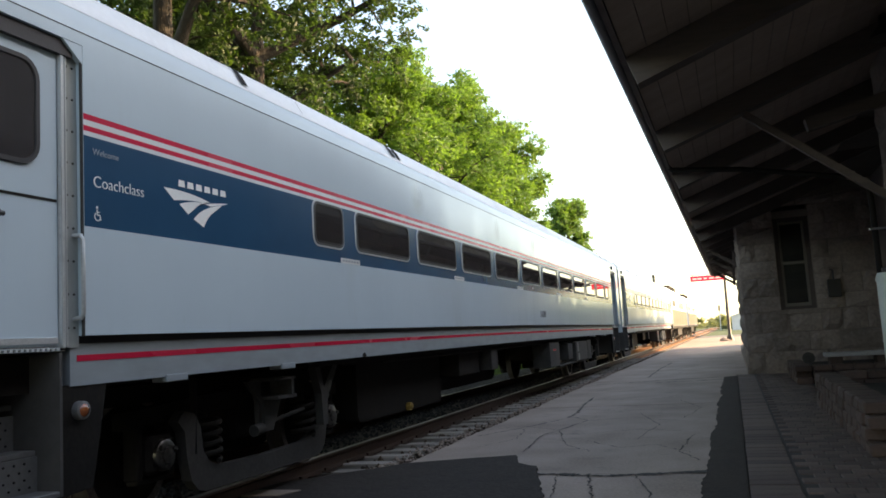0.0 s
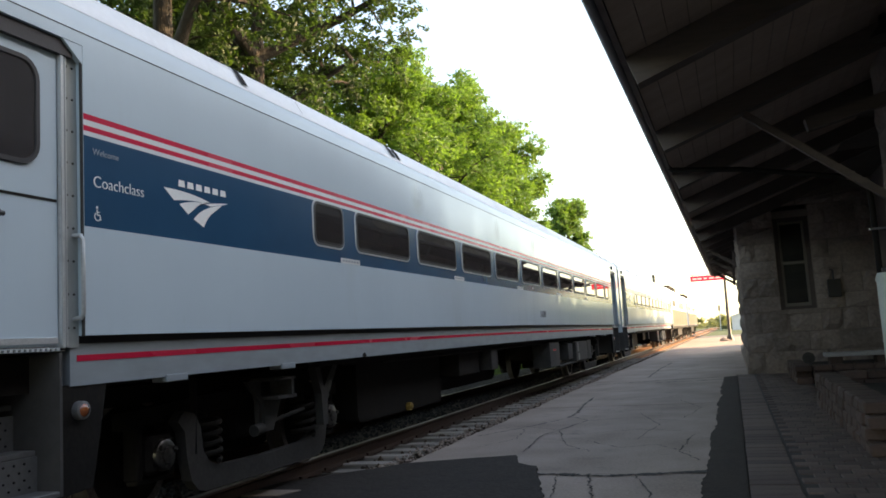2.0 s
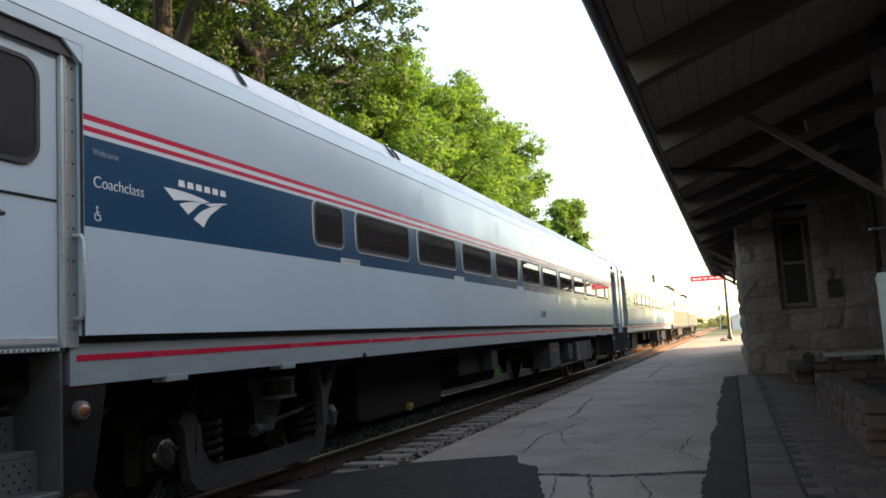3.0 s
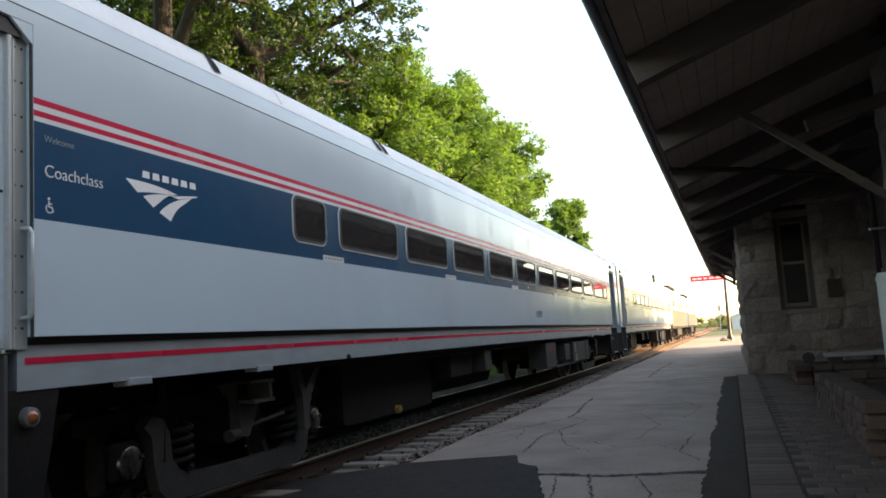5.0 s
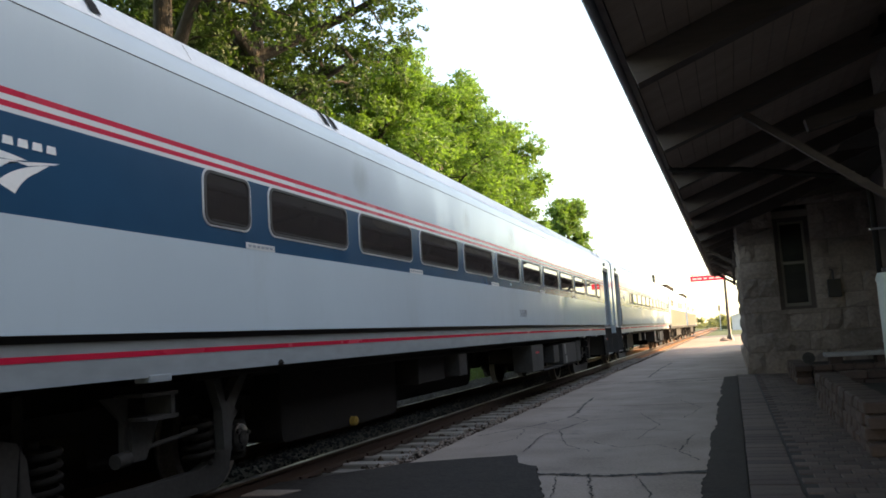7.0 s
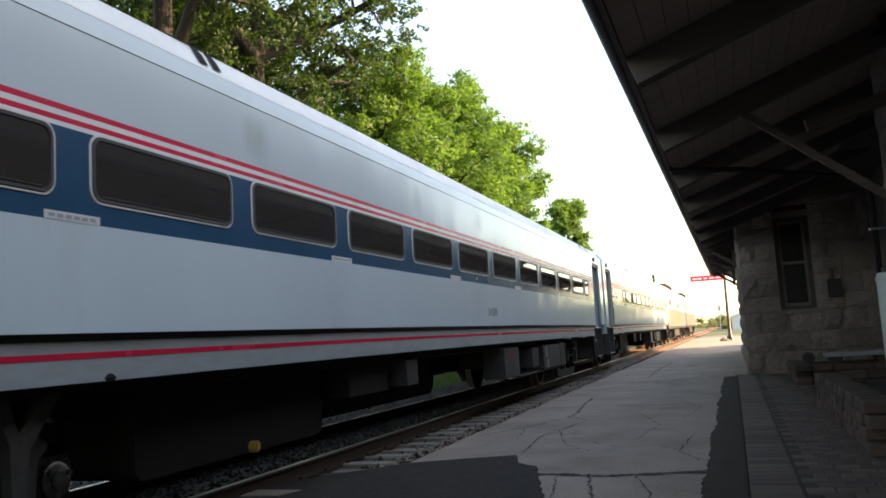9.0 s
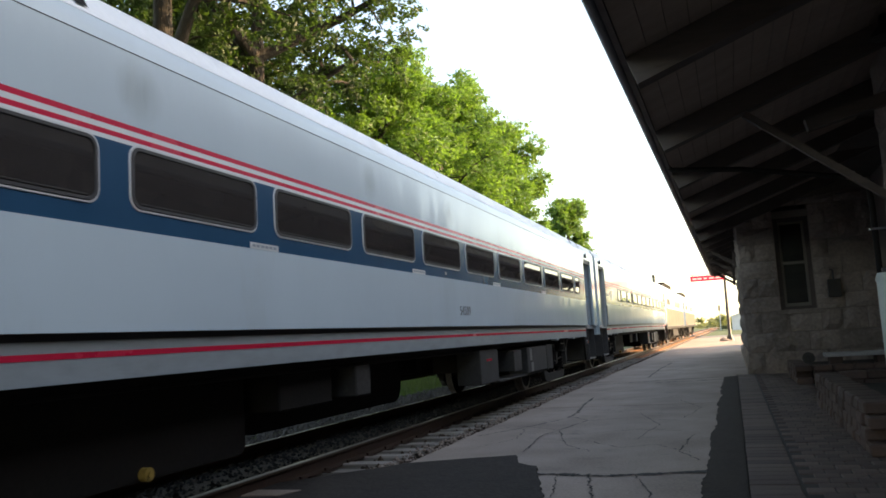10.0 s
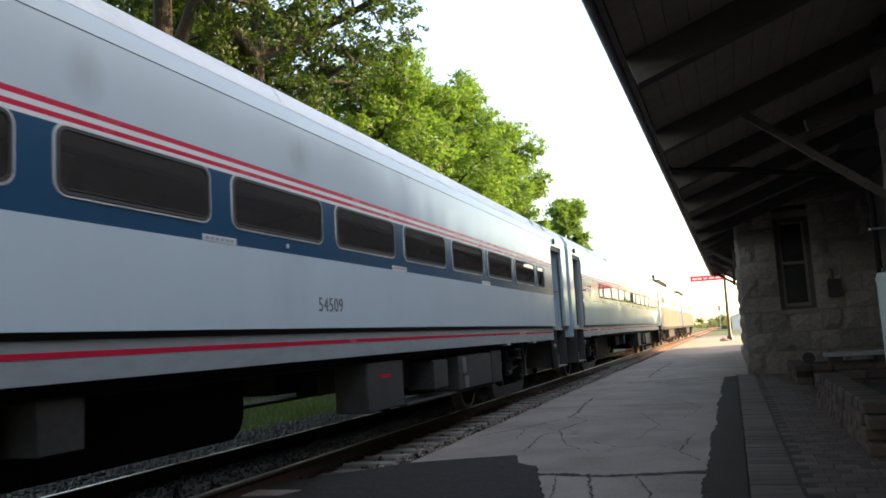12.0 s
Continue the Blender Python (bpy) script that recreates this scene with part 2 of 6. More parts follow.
def mesh_of(name, bm, *mats, smooth=None):
    bmesh.ops.recalc_face_normals(bm, faces=bm.faces)
    me = bpy.data.meshes.new(name)
    bm.to_mesh(me)
    bm.free()
    for m in mats:
        me.materials.append(m)
    if smooth is not None:
        me.polygons.foreach_set("use_smooth", [True] * len(me.polygons))
        me.set_sharp_from_angle(angle=radians(smooth))
    return me


def part(name, bm, material, parent, label="", smooth=None, at=None, kind=""):
    mats = material if isinstance(material, (list, tuple)) else [material]
    me = bm if isinstance(bm, bpy.types.Mesh) else mesh_of(name, bm, *mats, smooth=smooth)
    ob = new(name, me)
    ob.parent = parent
    if at is not None:
        ob.matrix_basis = at if isinstance(at, Matrix) else Matrix.Translation(at)
    return tagged(ob, label, kind=kind)


def single(name, bm, material, label, category, kind="", group="", smooth=None):
    mats = material if isinstance(material, (list, tuple)) else [material]
    return tagged(new(name, mesh_of(name, bm, *mats, smooth=smooth)), label, category, group, kind)


def box(bm, x0, x1, y0, y1, z0, z1, bevel=0.0, mi=0):
    vs = [bm.verts.new((x, y, z)) for x in (x0, x1) for y in (y0, y1) for z in (z0, z1)]
    fs = [bm.faces.new([vs[i] for i in q]) for q in
          ((0, 1, 3, 2), (4, 6, 7, 5), (0, 4, 5, 1), (2, 3, 7, 6), (0, 2, 6, 4), (1, 5, 7, 3))]
    for f in fs:
        f.material_index = mi
    if bevel:
        es = list({e for f in fs for e in f.edges})
        bmesh.ops.bevel(bm, geom=es, offset=bevel, segments=1, affect="EDGES")
    return vs


def bar(bm, a, b, w, h, mi=0):
    """A straight beam of section w x h between two points."""
    a, b = Vector(a), Vector(b)
    q = (b - a).to_track_quat("Y", "Z").to_matrix()
    n = (b - a).length
    vs = [bm.verts.new(a + q @ Vector((x, y, z))) for x in (-w / 2, w / 2) for y in (0, n) for z in (-h / 2, h / 2)]
    for i in ((0, 1, 3, 2), (4, 6, 7, 5), (0, 4, 5, 1), (2, 3, 7, 6), (0, 2, 6, 4), (1, 5, 7, 3)):
        bm.faces.new([vs[k] for k in i]).material_index = mi


def tube(bm, pts, radii, seg=10, mi=0, cap=True):
    """A round tube through points, each with its radius."""
    pts = [Vector(p) for p in pts]
    if not isinstance(radii, (list, tuple)):
        radii = [radii] * len(pts)
    rings = []
    for i, p in enumerate(pts):
        d = (pts[min(i + 1, len(pts) - 1)] - pts[max(i - 1, 0)]).normalized()
        u = d.orthogonal().normalized() if i == 0 else (u - d * u.dot(d)).normalized()
        v = d.cross(u)
        rings.append([bm.verts.new(p + radii[i] * (math.cos(k * math.tau / seg) * u + math.sin(k * math.tau / seg) * v)) for k in range(seg)])
    for r0, r1 in zip(rings, rings[1:]):
        for k in range(seg):
            bm.faces.new((r0[k], r0[(k + 1) % seg], r1[(k + 1) % seg], r1[k])).material_index = mi
    if cap:
        bm.faces.new(rings[0]).material_index = mi
        bm.faces.new(rings[-1]).material_index = mi


def prism(bm, pts, y0, y1, mi=0):
    """A closed outline in x, z drawn out along y."""
    a = [bm.verts.new((x, y0, z)) for x, z in pts]
    b = [bm.verts.new((x, y1, z)) for x, z in pts]
    n = len(pts)
    for k in range(n):
        bm.faces.new((a[k], a[(k + 1) % n], b[(k + 1) % n], b[k])).material_index = mi
    bm.faces.new(a).material_index = mi
    bm.faces.new(b).material_index = mi


def slab(bm, pts, z0, z1, mi=0):
    """A closed outline in x, y with thickness."""
    a = [bm.verts.new((x, y, z0)) for x, y in pts]
    b = [bm.verts.new((x, y, z1)) for x, y in pts]
    n = len(pts)
    for k in range(n):
        bm.faces.new((a[k], a[(k + 1) % n], b[(k + 1) % n], b[k])).material_index = mi
    bm.faces.new(a).material_index = mi
    bm.faces.new(b).material_index = mi


def side_plate(bm, pts, x0, x1, mi=0):
    """A closed outline in y, z with thickness along x."""
    a = [bm.verts.new((x0, y, z)) for y, z in pts]
    b = [bm.verts.new((x1, y, z)) for y, z in pts]
    n = len(pts)
    for k in range(n):
        bm.faces.new((a[k], a[(k + 1) % n], b[(k + 1) % n], b[k])).material_index = mi
    bm.faces.new(a).material_index = mi
    bm.faces.new(b).material_index = mi


def rounded(w, h, r, seg=5):
    """A rounded rectangle round the origin, as (y, z) points."""
    out = []
    for cy, cz, a0 in ((w / 2 - r, h / 2 - r, 0), (-w / 2 + r, h / 2 - r, 90), (-w / 2 + r, -h / 2 + r, 180), (w / 2 - r, -h / 2 + r, 270)):
        for k in range(seg + 1):
            a = radians(a0 + 90 * k / seg)
            out.append((cy + r * math.cos(a), cz + r * math.sin(a)))
    return out


def ring(bm, outlines, mi=0, close=False):
    """Skins a run of outlines, each (x, points in y, z) of equal count."""
    loops = [[bm.verts.new((x, y, z)) for y, z in pts] for x, pts in outlines]
    n = len(loops[0])
    pairs = list(zip(loops, loops[1:])) + ([(loops[-1], loops[0])] if close else [])
    for p, q in pairs:
        for k in range(n):
            bm.faces.new((p[k], p[(k + 1) % n], q[(k + 1) % n], q[k])).material_index = mi


def wording(text, size, depth=0.002, spread=1.0, thin=0.011):
    """Built-in lettering as a mesh that stands in the y, z plane and faces +x."""
    cu = bpy.data.curves.new("wording", "FONT")
    cu.body, cu.size, cu.extrude = text, size, depth
    cu.space_character = spread
    cu.offset = -thin * size
    ob = bpy.data.objects.new("wording", cu)
    scene.collection.objects.link(ob)
    me = bpy.data.meshes.new_from_object(ob.evaluated_get(bpy.context.evaluated_depsgraph_get()))
    bpy.data.objects.remove(ob)
    bpy.data.curves.remove(cu)
    me.transform(Matrix(((0, 0, 1, 0), (1, 0, 0, 0), (0, 1, 0, 0), (0, 0, 0, 1))))
    me.materials.clear()
    return me


def flat(bm, pts, x):
    """One filled outline in the y, z plane, 2 mm thick."""
    side_plate(bm, pts, x, x + 0.002)


# ---------------------------------------------------------------- ground, platform, track
TRACK_X = -5.063            # middle of the track
PLAT = -0.10                # platform top, rail top at 0


def hills(x, y):
    return -0.32 + 0.05 * noise.noise(Vector((x * 0.06, y * 0.06, 0)))


def ground_sheet():
    bm = bmesh.new()
    xs = [-2500, -600, -200, -80] + [-40 + 2 * i for i in range(41)] + [80, 200, 600, 2500]
    ys = [-2500, -400, -80] + [-20 + 4 * i for i in range(46)] + [220, 300, 500, 900, 2500, 4000]
    vs = [[bm.verts.new((x, y, hills(x, y))) for x in xs] for y in ys]
    for j in range(len(ys) - 1):
        for i in range(len(xs) - 1):
            bm.faces.new((vs[j][i], vs[j][i + 1], vs[j + 1][i + 1], vs[j + 1][i]))
    single("ground", bm, GRASS, "green mown grass reaching the horizon", "ground", "structure", smooth=60)


ground_sheet()


def blades(name, x0, x1, y0, y1, count, h0, h1, seed):
    rng = np.random.default_rng(seed)
    x, y = rng.uniform(x0, x1, count), rng.uniform(y0, y1, count)
    a, h, w = rng.uniform(0, 2 * np.pi, count), rng.uniform(h0, h1, count), rng.uniform(0.008, 0.02, count)
    lean = rng.normal(0, 0.05, (count, 2))
    z = np.full(count, -0.30)
    v = np.empty((count, 3, 3))
    v[:, 0] = np.stack([x - np.cos(a) * w, y - np.sin(a) * w, z], 1)
    v[:, 1] = np.stack([x + np.cos(a) * w, y + np.sin(a) * w, z], 1)
    v[:, 2] = np.stack([x + lean[:, 0], y + lean[:, 1], z + h], 1)
    me = bpy.data.meshes.new(name)
    me.from_pydata(v.reshape(-1, 3).tolist(), [], np.arange(count * 3).reshape(-1, 3).tolist())
    me.materials.append(BLADES)
    tagged(new(name, me), "rough green grass beside the track", "grass", kind="stuff")


blades("grass", -14, -7.9, 8, 50, 60000, 0.06, 0.22, 5)

# the ballast bed with shoulders
bm = bmesh.new()
prism(bm, [(-8.2, -0.40), (-7.3, -0.22), (-3.36, -0.22), (-3.36, -0.40)], -30, 260)
crown = [(-5.70, -0.30), (-5.66, -0.150), (-4.46, -0.150), (-4.42, -0.30)]
prism(bm, crown, -30, 37)
# beyond y 37, past the depot's shadow, the bed is coloured as sunlit
prism(bm, crown, 37.002, 260, mi=1)
prism(bm, [(-4.20, -0.30), (-4.16, -0.145), (-3.86, -0.140), (-3.82, -0.30)], 37.002, 260, mi=1)
single("ballast_bed", bm, [BED, SUNRUSTBED], "bed of dark grey track ballast", "track bed", "structure")


def scatter(name, x0, x1, y0, y1, count, r0, r1, z, material, label, seed):
    """Broken stones: squashed octahedra, joined."""
    rng = np.random.default_rng(seed)
    base = np.array([(1, 0, 0), (-1, 0, 0), (0, 1, 0), (0, -1, 0), (0, 0, 1), (0, 0, -1)], float)
    tri = np.array([(0, 2, 4), (2, 1, 4), (1, 3, 4), (3, 0, 4), (2, 0, 5), (1, 2, 5), (3, 1, 5), (0, 3, 5)])
    c = np.stack([rng.uniform(x0, x1, count), rng.uniform(y0, y1, count), z + rng.uniform(-0.02, 0.02, count)], 1)
    r = rng.uniform(r0, r1, (count, 1, 1)) * rng.uniform(0.55, 1.25, (count, 6, 1))
    a = rng.uniform(0, 2 * np.pi, count)
    q = np.stack([np.stack([np.cos(a), -np.sin(a), 0 * a], 1), np.stack([np.sin(a), np.cos(a), 0 * a], 1),
                  np.stack([0 * a, 0 * a, 0 * a + 0.8], 1)], 1)
    tilt = rng.normal(0, 0.35, (count, 1, 3))
    v = np.einsum("nij,nkj->nki", q, base[None] + tilt * 0.4) * r + c[:, None]
    me = bpy.data.meshes.new(name)
    me.from_pydata(v.reshape(-1, 3).tolist(), [], (tri[None] + 6 * np.arange(count)[:, None, None]).reshape(-1, 3).tolist())
    me.materials.append(material)
    tagged(new(name, me), label, "gravel", kind="stuff")


scatter("ballast_stones", -4.05, -3.32, 7.6, 45, 4200, 0.018, 0.045, -0.195, EDGESTONE, "dark gravel along the platform edge", 3)
scatter("concrete_crumbs", -3.62, -3.30, 7.7, 26, 900, 0.010, 0.032, -0.118, CONCRETE, "pale crumbs of broken concrete along the platform edge", 13)
scatter("ballast_stones", -8.1, -6.0, 4, 45, 16000, 0.02, 0.055, -0.215, BALLAST, "grey ballast stones on the far shoulder", 4)
scatter("ballast_stones", -5.7, -4.4, 3, 40, 9000, 0.015, 0.04, -0.150, DARKBALLAST, "darker ballast stones between the rails", 6)


def railway_track():
    tr = thing("railway_track", TRACK_X, 0, 0, "railway track with rusty rails and weathered wooden ties", "track")
    prof = [(-0.07, -0.17), (0.07, -0.17), (0.07, -0.155), (0.012, -0.135), (0.012, -0.045), (0.036, -0.03), (0.036, -0.008),
            (-0.036, -0.008), (-0.036, -0.03), (-0.012, -0.045), (-0.012, -0.135), (-0.07, -0.155)]
    for s in (-1, 1):
        bm = bmesh.new()
        prism(bm, [(s * 0.755 + x, z) for x, z in prof], -30, 260)
        r = part("rail", bm, RUST, tr, "rusty steel rail with polished head")
        bm = bmesh.new()
        prism(bm, [(s * 0.755 - 0.028, -0.009), (s * 0.755 - 0.024, 0.0), (s * 0.755 + 0.024, 0.0), (s * 0.755 + 0.028, -0.009)], -30, 260)
        part("rail_head", bm, RAILHEAD, r, "polished running surface")
    rng = random.Random(8)
    metas = []
    for k in range(4):
        bm = bmesh.new()
        box(bm, -1.36, 1.36, -0.11, 0.11, -0.34, -0.160, 0.012)
        for v in bm.verts:
            v.co += Vector((rng.uniform(-.012, .012), rng.uniform(-.008, .008), rng.uniform(-.006, .006)))
        metas.append(mesh_of("tie", bm, TIEWOOD))
    for k in range(150):
        part("tie", metas[k % 4], None, tr, at=pose(rng.uniform(-0.04, 0.04), 3.2 + k * 0.535 + rng.uniform(-.02, .02), rng.uniform(-0.006, 0.004), 0, 0, rng.uniform(-1, 1)))
    bm = bmesh.new()
    for k in range(320):
        y = 3.2 + (150 + k) * 0.535 if k < 270 else 3.2 - (k - 269) * 0.535
        box(bm, -1.25, 1.25, y - 0.11, y + 0.11, -0.34, -0.165)
    part("far_ties", bm, TIEWOOD, tr, kind="stuff")
    # tie plates and spikes at the near rail
    bm = bmesh.new()
    box(bm, -0.17, 0.17, -0.09, 0.09, -0.168, -0.152, 0.004)
    for dx in (-0.085, 0.085):
        box(bm, dx - 0.012, dx + 0.012, -0.05, -0.02, -0.155, -0.12)
    plate = mesh_of("tie_plate", bm, RUST)
    for k in range(50):
        part("tie_plate", plate, None, tr, at=(0.755, 3.2 + k * 0.535, 0))


railway_track()


def jag(a, b, n, amp, seed):
    """A ragged line from a to b."""
    rng = random.Random(seed)
    a, b = Vector(a), Vector(b)
    side = Vector((-(b - a).y, (b - a).x)).normalized()
    off, out = 0.0, []
    for k in range(n + 1):
        off = 0.8 * off + rng.uniform(-amp, amp) * 0.6
        out.append(tuple(a.lerp(b, k / n) + side * ((off + rng.uniform(-amp, amp) * 0.25) if 0 < k < n else 0)))
    return out


def crack(bm, pts, width, z, seed, n=34, amp=0.02):
    rng = random.Random(seed)
    line = []
    for a, b in zip(pts, pts[1:]):
        line += jag(a, b, n, amp, rng.random())[:-1]
    line.append(pts[-1])
    ws = [width * rng.uniform(0.15, 1.0) * (0.4 + 0.6 * abs(math.sin(k * 0.21 + seed))) for k in range(len(line))]
    ws[-1] = 0.002
    prev = None
    for k, p in enumerate(line):
        q = line[min(k + 1, len(line) - 1)]
        o = line[max(k - 1, 0)]
        d = (Vector(q) - Vector(o)).normalized()
        s = Vector((-d.y, d.x)) * ws[k] / 2
        cur = (bm.verts.new((p[0] + s.x, p[1] + s.y, z)), bm.verts.new((p[0] - s.x, p[1] - s.y, z)))
        if prev:
            bm.faces.new((prev[0], prev[1], cur[1], cur[0]))
        prev = cur


def platform():
    pl = thing("platform", 0, 0, 0, "low station platform of cracked old concrete", "platform", kind="structure")
    bm = bmesh.new()
    slab(bm, [(-3.36, -12), (14, -12), (14, 78), (-3.36, 78)], -0.42, PLAT - 0.035)
    part("platform_base", bm, JOINT, pl)
    edges = [-12, -5.4, 1.0, 7.42, 13.9, 20.3, 26.6, 33, 39.4, 45.8, 52, 58.5, 65, 71.5, 78]
    rng = random.Random(2)
    for a, b in zip(edges, edges[1:]):
        bm = bmesh.new()
        tilt = rng.uniform(-0.004, 0.004)
        left = jag((-3.34, b - 0.012), (-3.34, a + 0.012), 32, 0.03, a) if 5 < a < 40 else [(-3.34, b - 0.012), (-3.34, a + 0.012)]
        right = [(-0.02, a + 0.012 + 0.02), (-0.02, b - 0.012 + 0.03)]
        slab(bm, left + right, -0.3, PLAT + tilt * 0.5)
        part("concrete_slab", bm, CONCRETE, pl)
    bm = bmesh.new()
    slab(bm, [(-0.019, 21.2), (14, 21.2), (14, 78), (-0.019, 78)], -0.3, PLAT - 0.003)
    part("concrete_slab", bm, CONCRETE, pl)
    bm = bmesh.new()
    z = PLAT + 0.006
    crack(bm, [(-2.42, 12.2), (-2.40, 12.9), (-2.48, 13.8), (-2.60, 15.8)], 0.07, z, 1)
    crack(bm, [(-2.42, 12.4), (-2.05, 11.75), (-1.6, 11.9)], 0.03, z, 2)
    crack(bm, [(-2.27, 8.8), (-2.35, 10.1), (-2.05, 11.75)], 0.03, z, 3)
    crack(bm, [(-3.25, 10.85), (-2.87, 11.24), (-2.24, 10.7), (-1.9, 9.3), (-1.52, 8.75)], 0.025, z, 4)
    crack(bm, [(-2.12, 21.5), (-2.17, 25.0), (-2.07, 29.6)], 0.08, z, 14)
    crack(bm, [(-2.0, 16.7), (-1.13, 17.0)], 0.03, z, 15)
    crack(bm, [(-1.3, 11.8), (-0.8, 11.5)], 0.03, z, 16)
    crack(bm, [(-1.30, 7.4), (-1.25, 7.0), (-1.1, 6.3)], 0.03, z, 17)
    crack(bm, [(-0.52, 10.0), (-0.62, 8.7), (-0.42, 8.1)], 0.03, z, 18)
    crack(bm, [(-2.9, 9.2), (-2.6, 9.9), (-2.75, 10.9)], 0.02, z, 19)
    crack(bm, [(-2.0, 13.3), (-1.5, 13.9), (-0.9, 13.6)], 0.018, z, 20)
    crack(bm, [(-3.0, 17.5), (-2.1, 16.9), (-0.9, 17.6)], 0.025, z, 5)
    crack(bm, [(-2.0, 24.0), (-1.2, 26.2)], 0.06, z, 6)
    crack(bm, [(-1.9, 7.42), (-1.1, 7.3), (-0.3, 7.5)], 0.17, z, 7)
    crack(bm, [(-3.1, 19.3), (-1.6, 20.1), (-0.05, 20.5)], 0.16, z, 8)
    crack(bm, [(-1.6, 7.4), (-1.45, 6.4), (-1.7, 5.6)], 0.02, z, 9)
    crack(bm, [(-0.95, 14.6), (-0.55, 13.2), (-0.75, 11.8)], 0.018, z, 10)
    crack(bm, [(-1.75, 19.25), (-0.9, 19.4), (-0.05, 19.75)], 0.24, z, 21, amp=0.03)
    crack(bm, [(-2.44, 12.0), (-2.75, 11.2), (-3.2, 10.2)], 0.045, z, 22)
    crack(bm, [(-2.6, 10.4), (-1.9, 10.2), (-1.2, 10.6), (-0.6, 10.3)], 0.022, z, 23)
    crack(bm, [(-1.7, 9.6), (-1.25, 9.0), (-0.9, 9.2), (-0.5, 8.6)], 0.02, z, 24)
    crack(bm, [(-2.95, 13.2), (-2.3, 13.4), (-1.7, 12.9)], 0.025, z, 25)
    crack(bm, [(-2.5, 15.2), (-1.6, 15.0), (-0.7, 15.5)], 0.03, z, 26)
    crack(bm, [(-1.4, 12.6), (-1.0, 11.0), (-1.15, 9.6)], 0.02, z, 27)
    crack(bm, [(-3.05, 22.6), (-1.8, 23.1), (-0.3, 22.8)], 0.06, z, 28)
    crack(bm, [(-0.9, 7.3), (-0.7, 6.5), (-0.85, 5.6)], 0.025, z, 29)
    part("crack", bm, CRACK, pl, "dark cracks in the concrete", kind="stuff")
    # asphalt strip beside the brick paving
    bm = bmesh.new()
    left = jag((-0.30, 20.3), (-0.33, 2), 260, 0.022, 77)
    slab(bm, [(-0.05, 20.6)] + left + [(0.0, 2), (0.0, 20.6)], PLAT - 0.02, PLAT + 0.008)
    part("asphalt_strip", bm, ASPHALT, pl, "narrow strip of dark asphalt")
    # asphalt patch laid to the rail
    bm = bmesh.new()
    pts = jag((-4.18, 6.95), (-3.35, 8.02), 8, 0.03, 4)[:-1] + jag((-3.35, 8.02), (-2.27, 8.52), 8, 0.02, 5)[:-1] \
        + jag((-2.27, 8.52), (-2.12, 8.02), 4, 0.02, 6)[:-1] + jag((-2.12, 8.02), (-1.88, 7.80), 4, 0.02, 7)[:-1] \
        + jag((-1.88, 7.80), (-1.48, 6.2), 30, 0.022, 8)[:-1] + [(-1.3, 2), (-4.18, 2)]
    slab(bm, pts, -0.22, PLAT + 0.012)
    part("asphalt_patch", bm, ASPHALT, pl, "dark asphalt patch laid over the concrete")
    bm = bmesh.new()
    slab(bm, jag((-4.16, 6.55), (-4.16, 6.28), 5, 0.01, 3)[:-1] + jag((-4.16, 6.28), (-3.72, 6.33), 5, 0.01, 2)[:-1] + [(-3.72, 6.55)], -0.2, PLAT + 0.02)
    part("crossing_block", bm, CONCRETE, pl, "pale worn block beside the rail")


platform()

# road, field edge and the far side
bm = bmesh.new()
slab(bm, [(-3.2, 78), (40, 78), (40, 92), (-3.2, 92)], -0.4, -0.12)
single("road", bm, ROADWAY, "pale asphalt road beyond the platform", "road", "structure")


# ---------------------------------------------------------------- passenger coach
HALF = 1.595
LEN = 12.75                 # half the body's length
ROOF = [(0.0, 3.095), (0.003, 3.15), (0.008, 3.225), (0.11, 3.40), (0.315, 3.54), (0.55, 3.63), (0.9, 3.71), (1.25, 3.75), (1.595, 3.765)]
Y0 = 14.85                  # where the near coach's middle stands before it moves
BIG = [(7.38 + 1.719 * k - Y0, 8.84 + 1.719 * k - Y0) for k in range(10)]
SMALL = [(6.50 - Y0, 7.12 - Y0), (24.52 - Y0, 25.15 - Y0)]
WZ = (2.065, 2.495)
DOORS = [(-12.25, -11.11), (11.11, 12.25)]


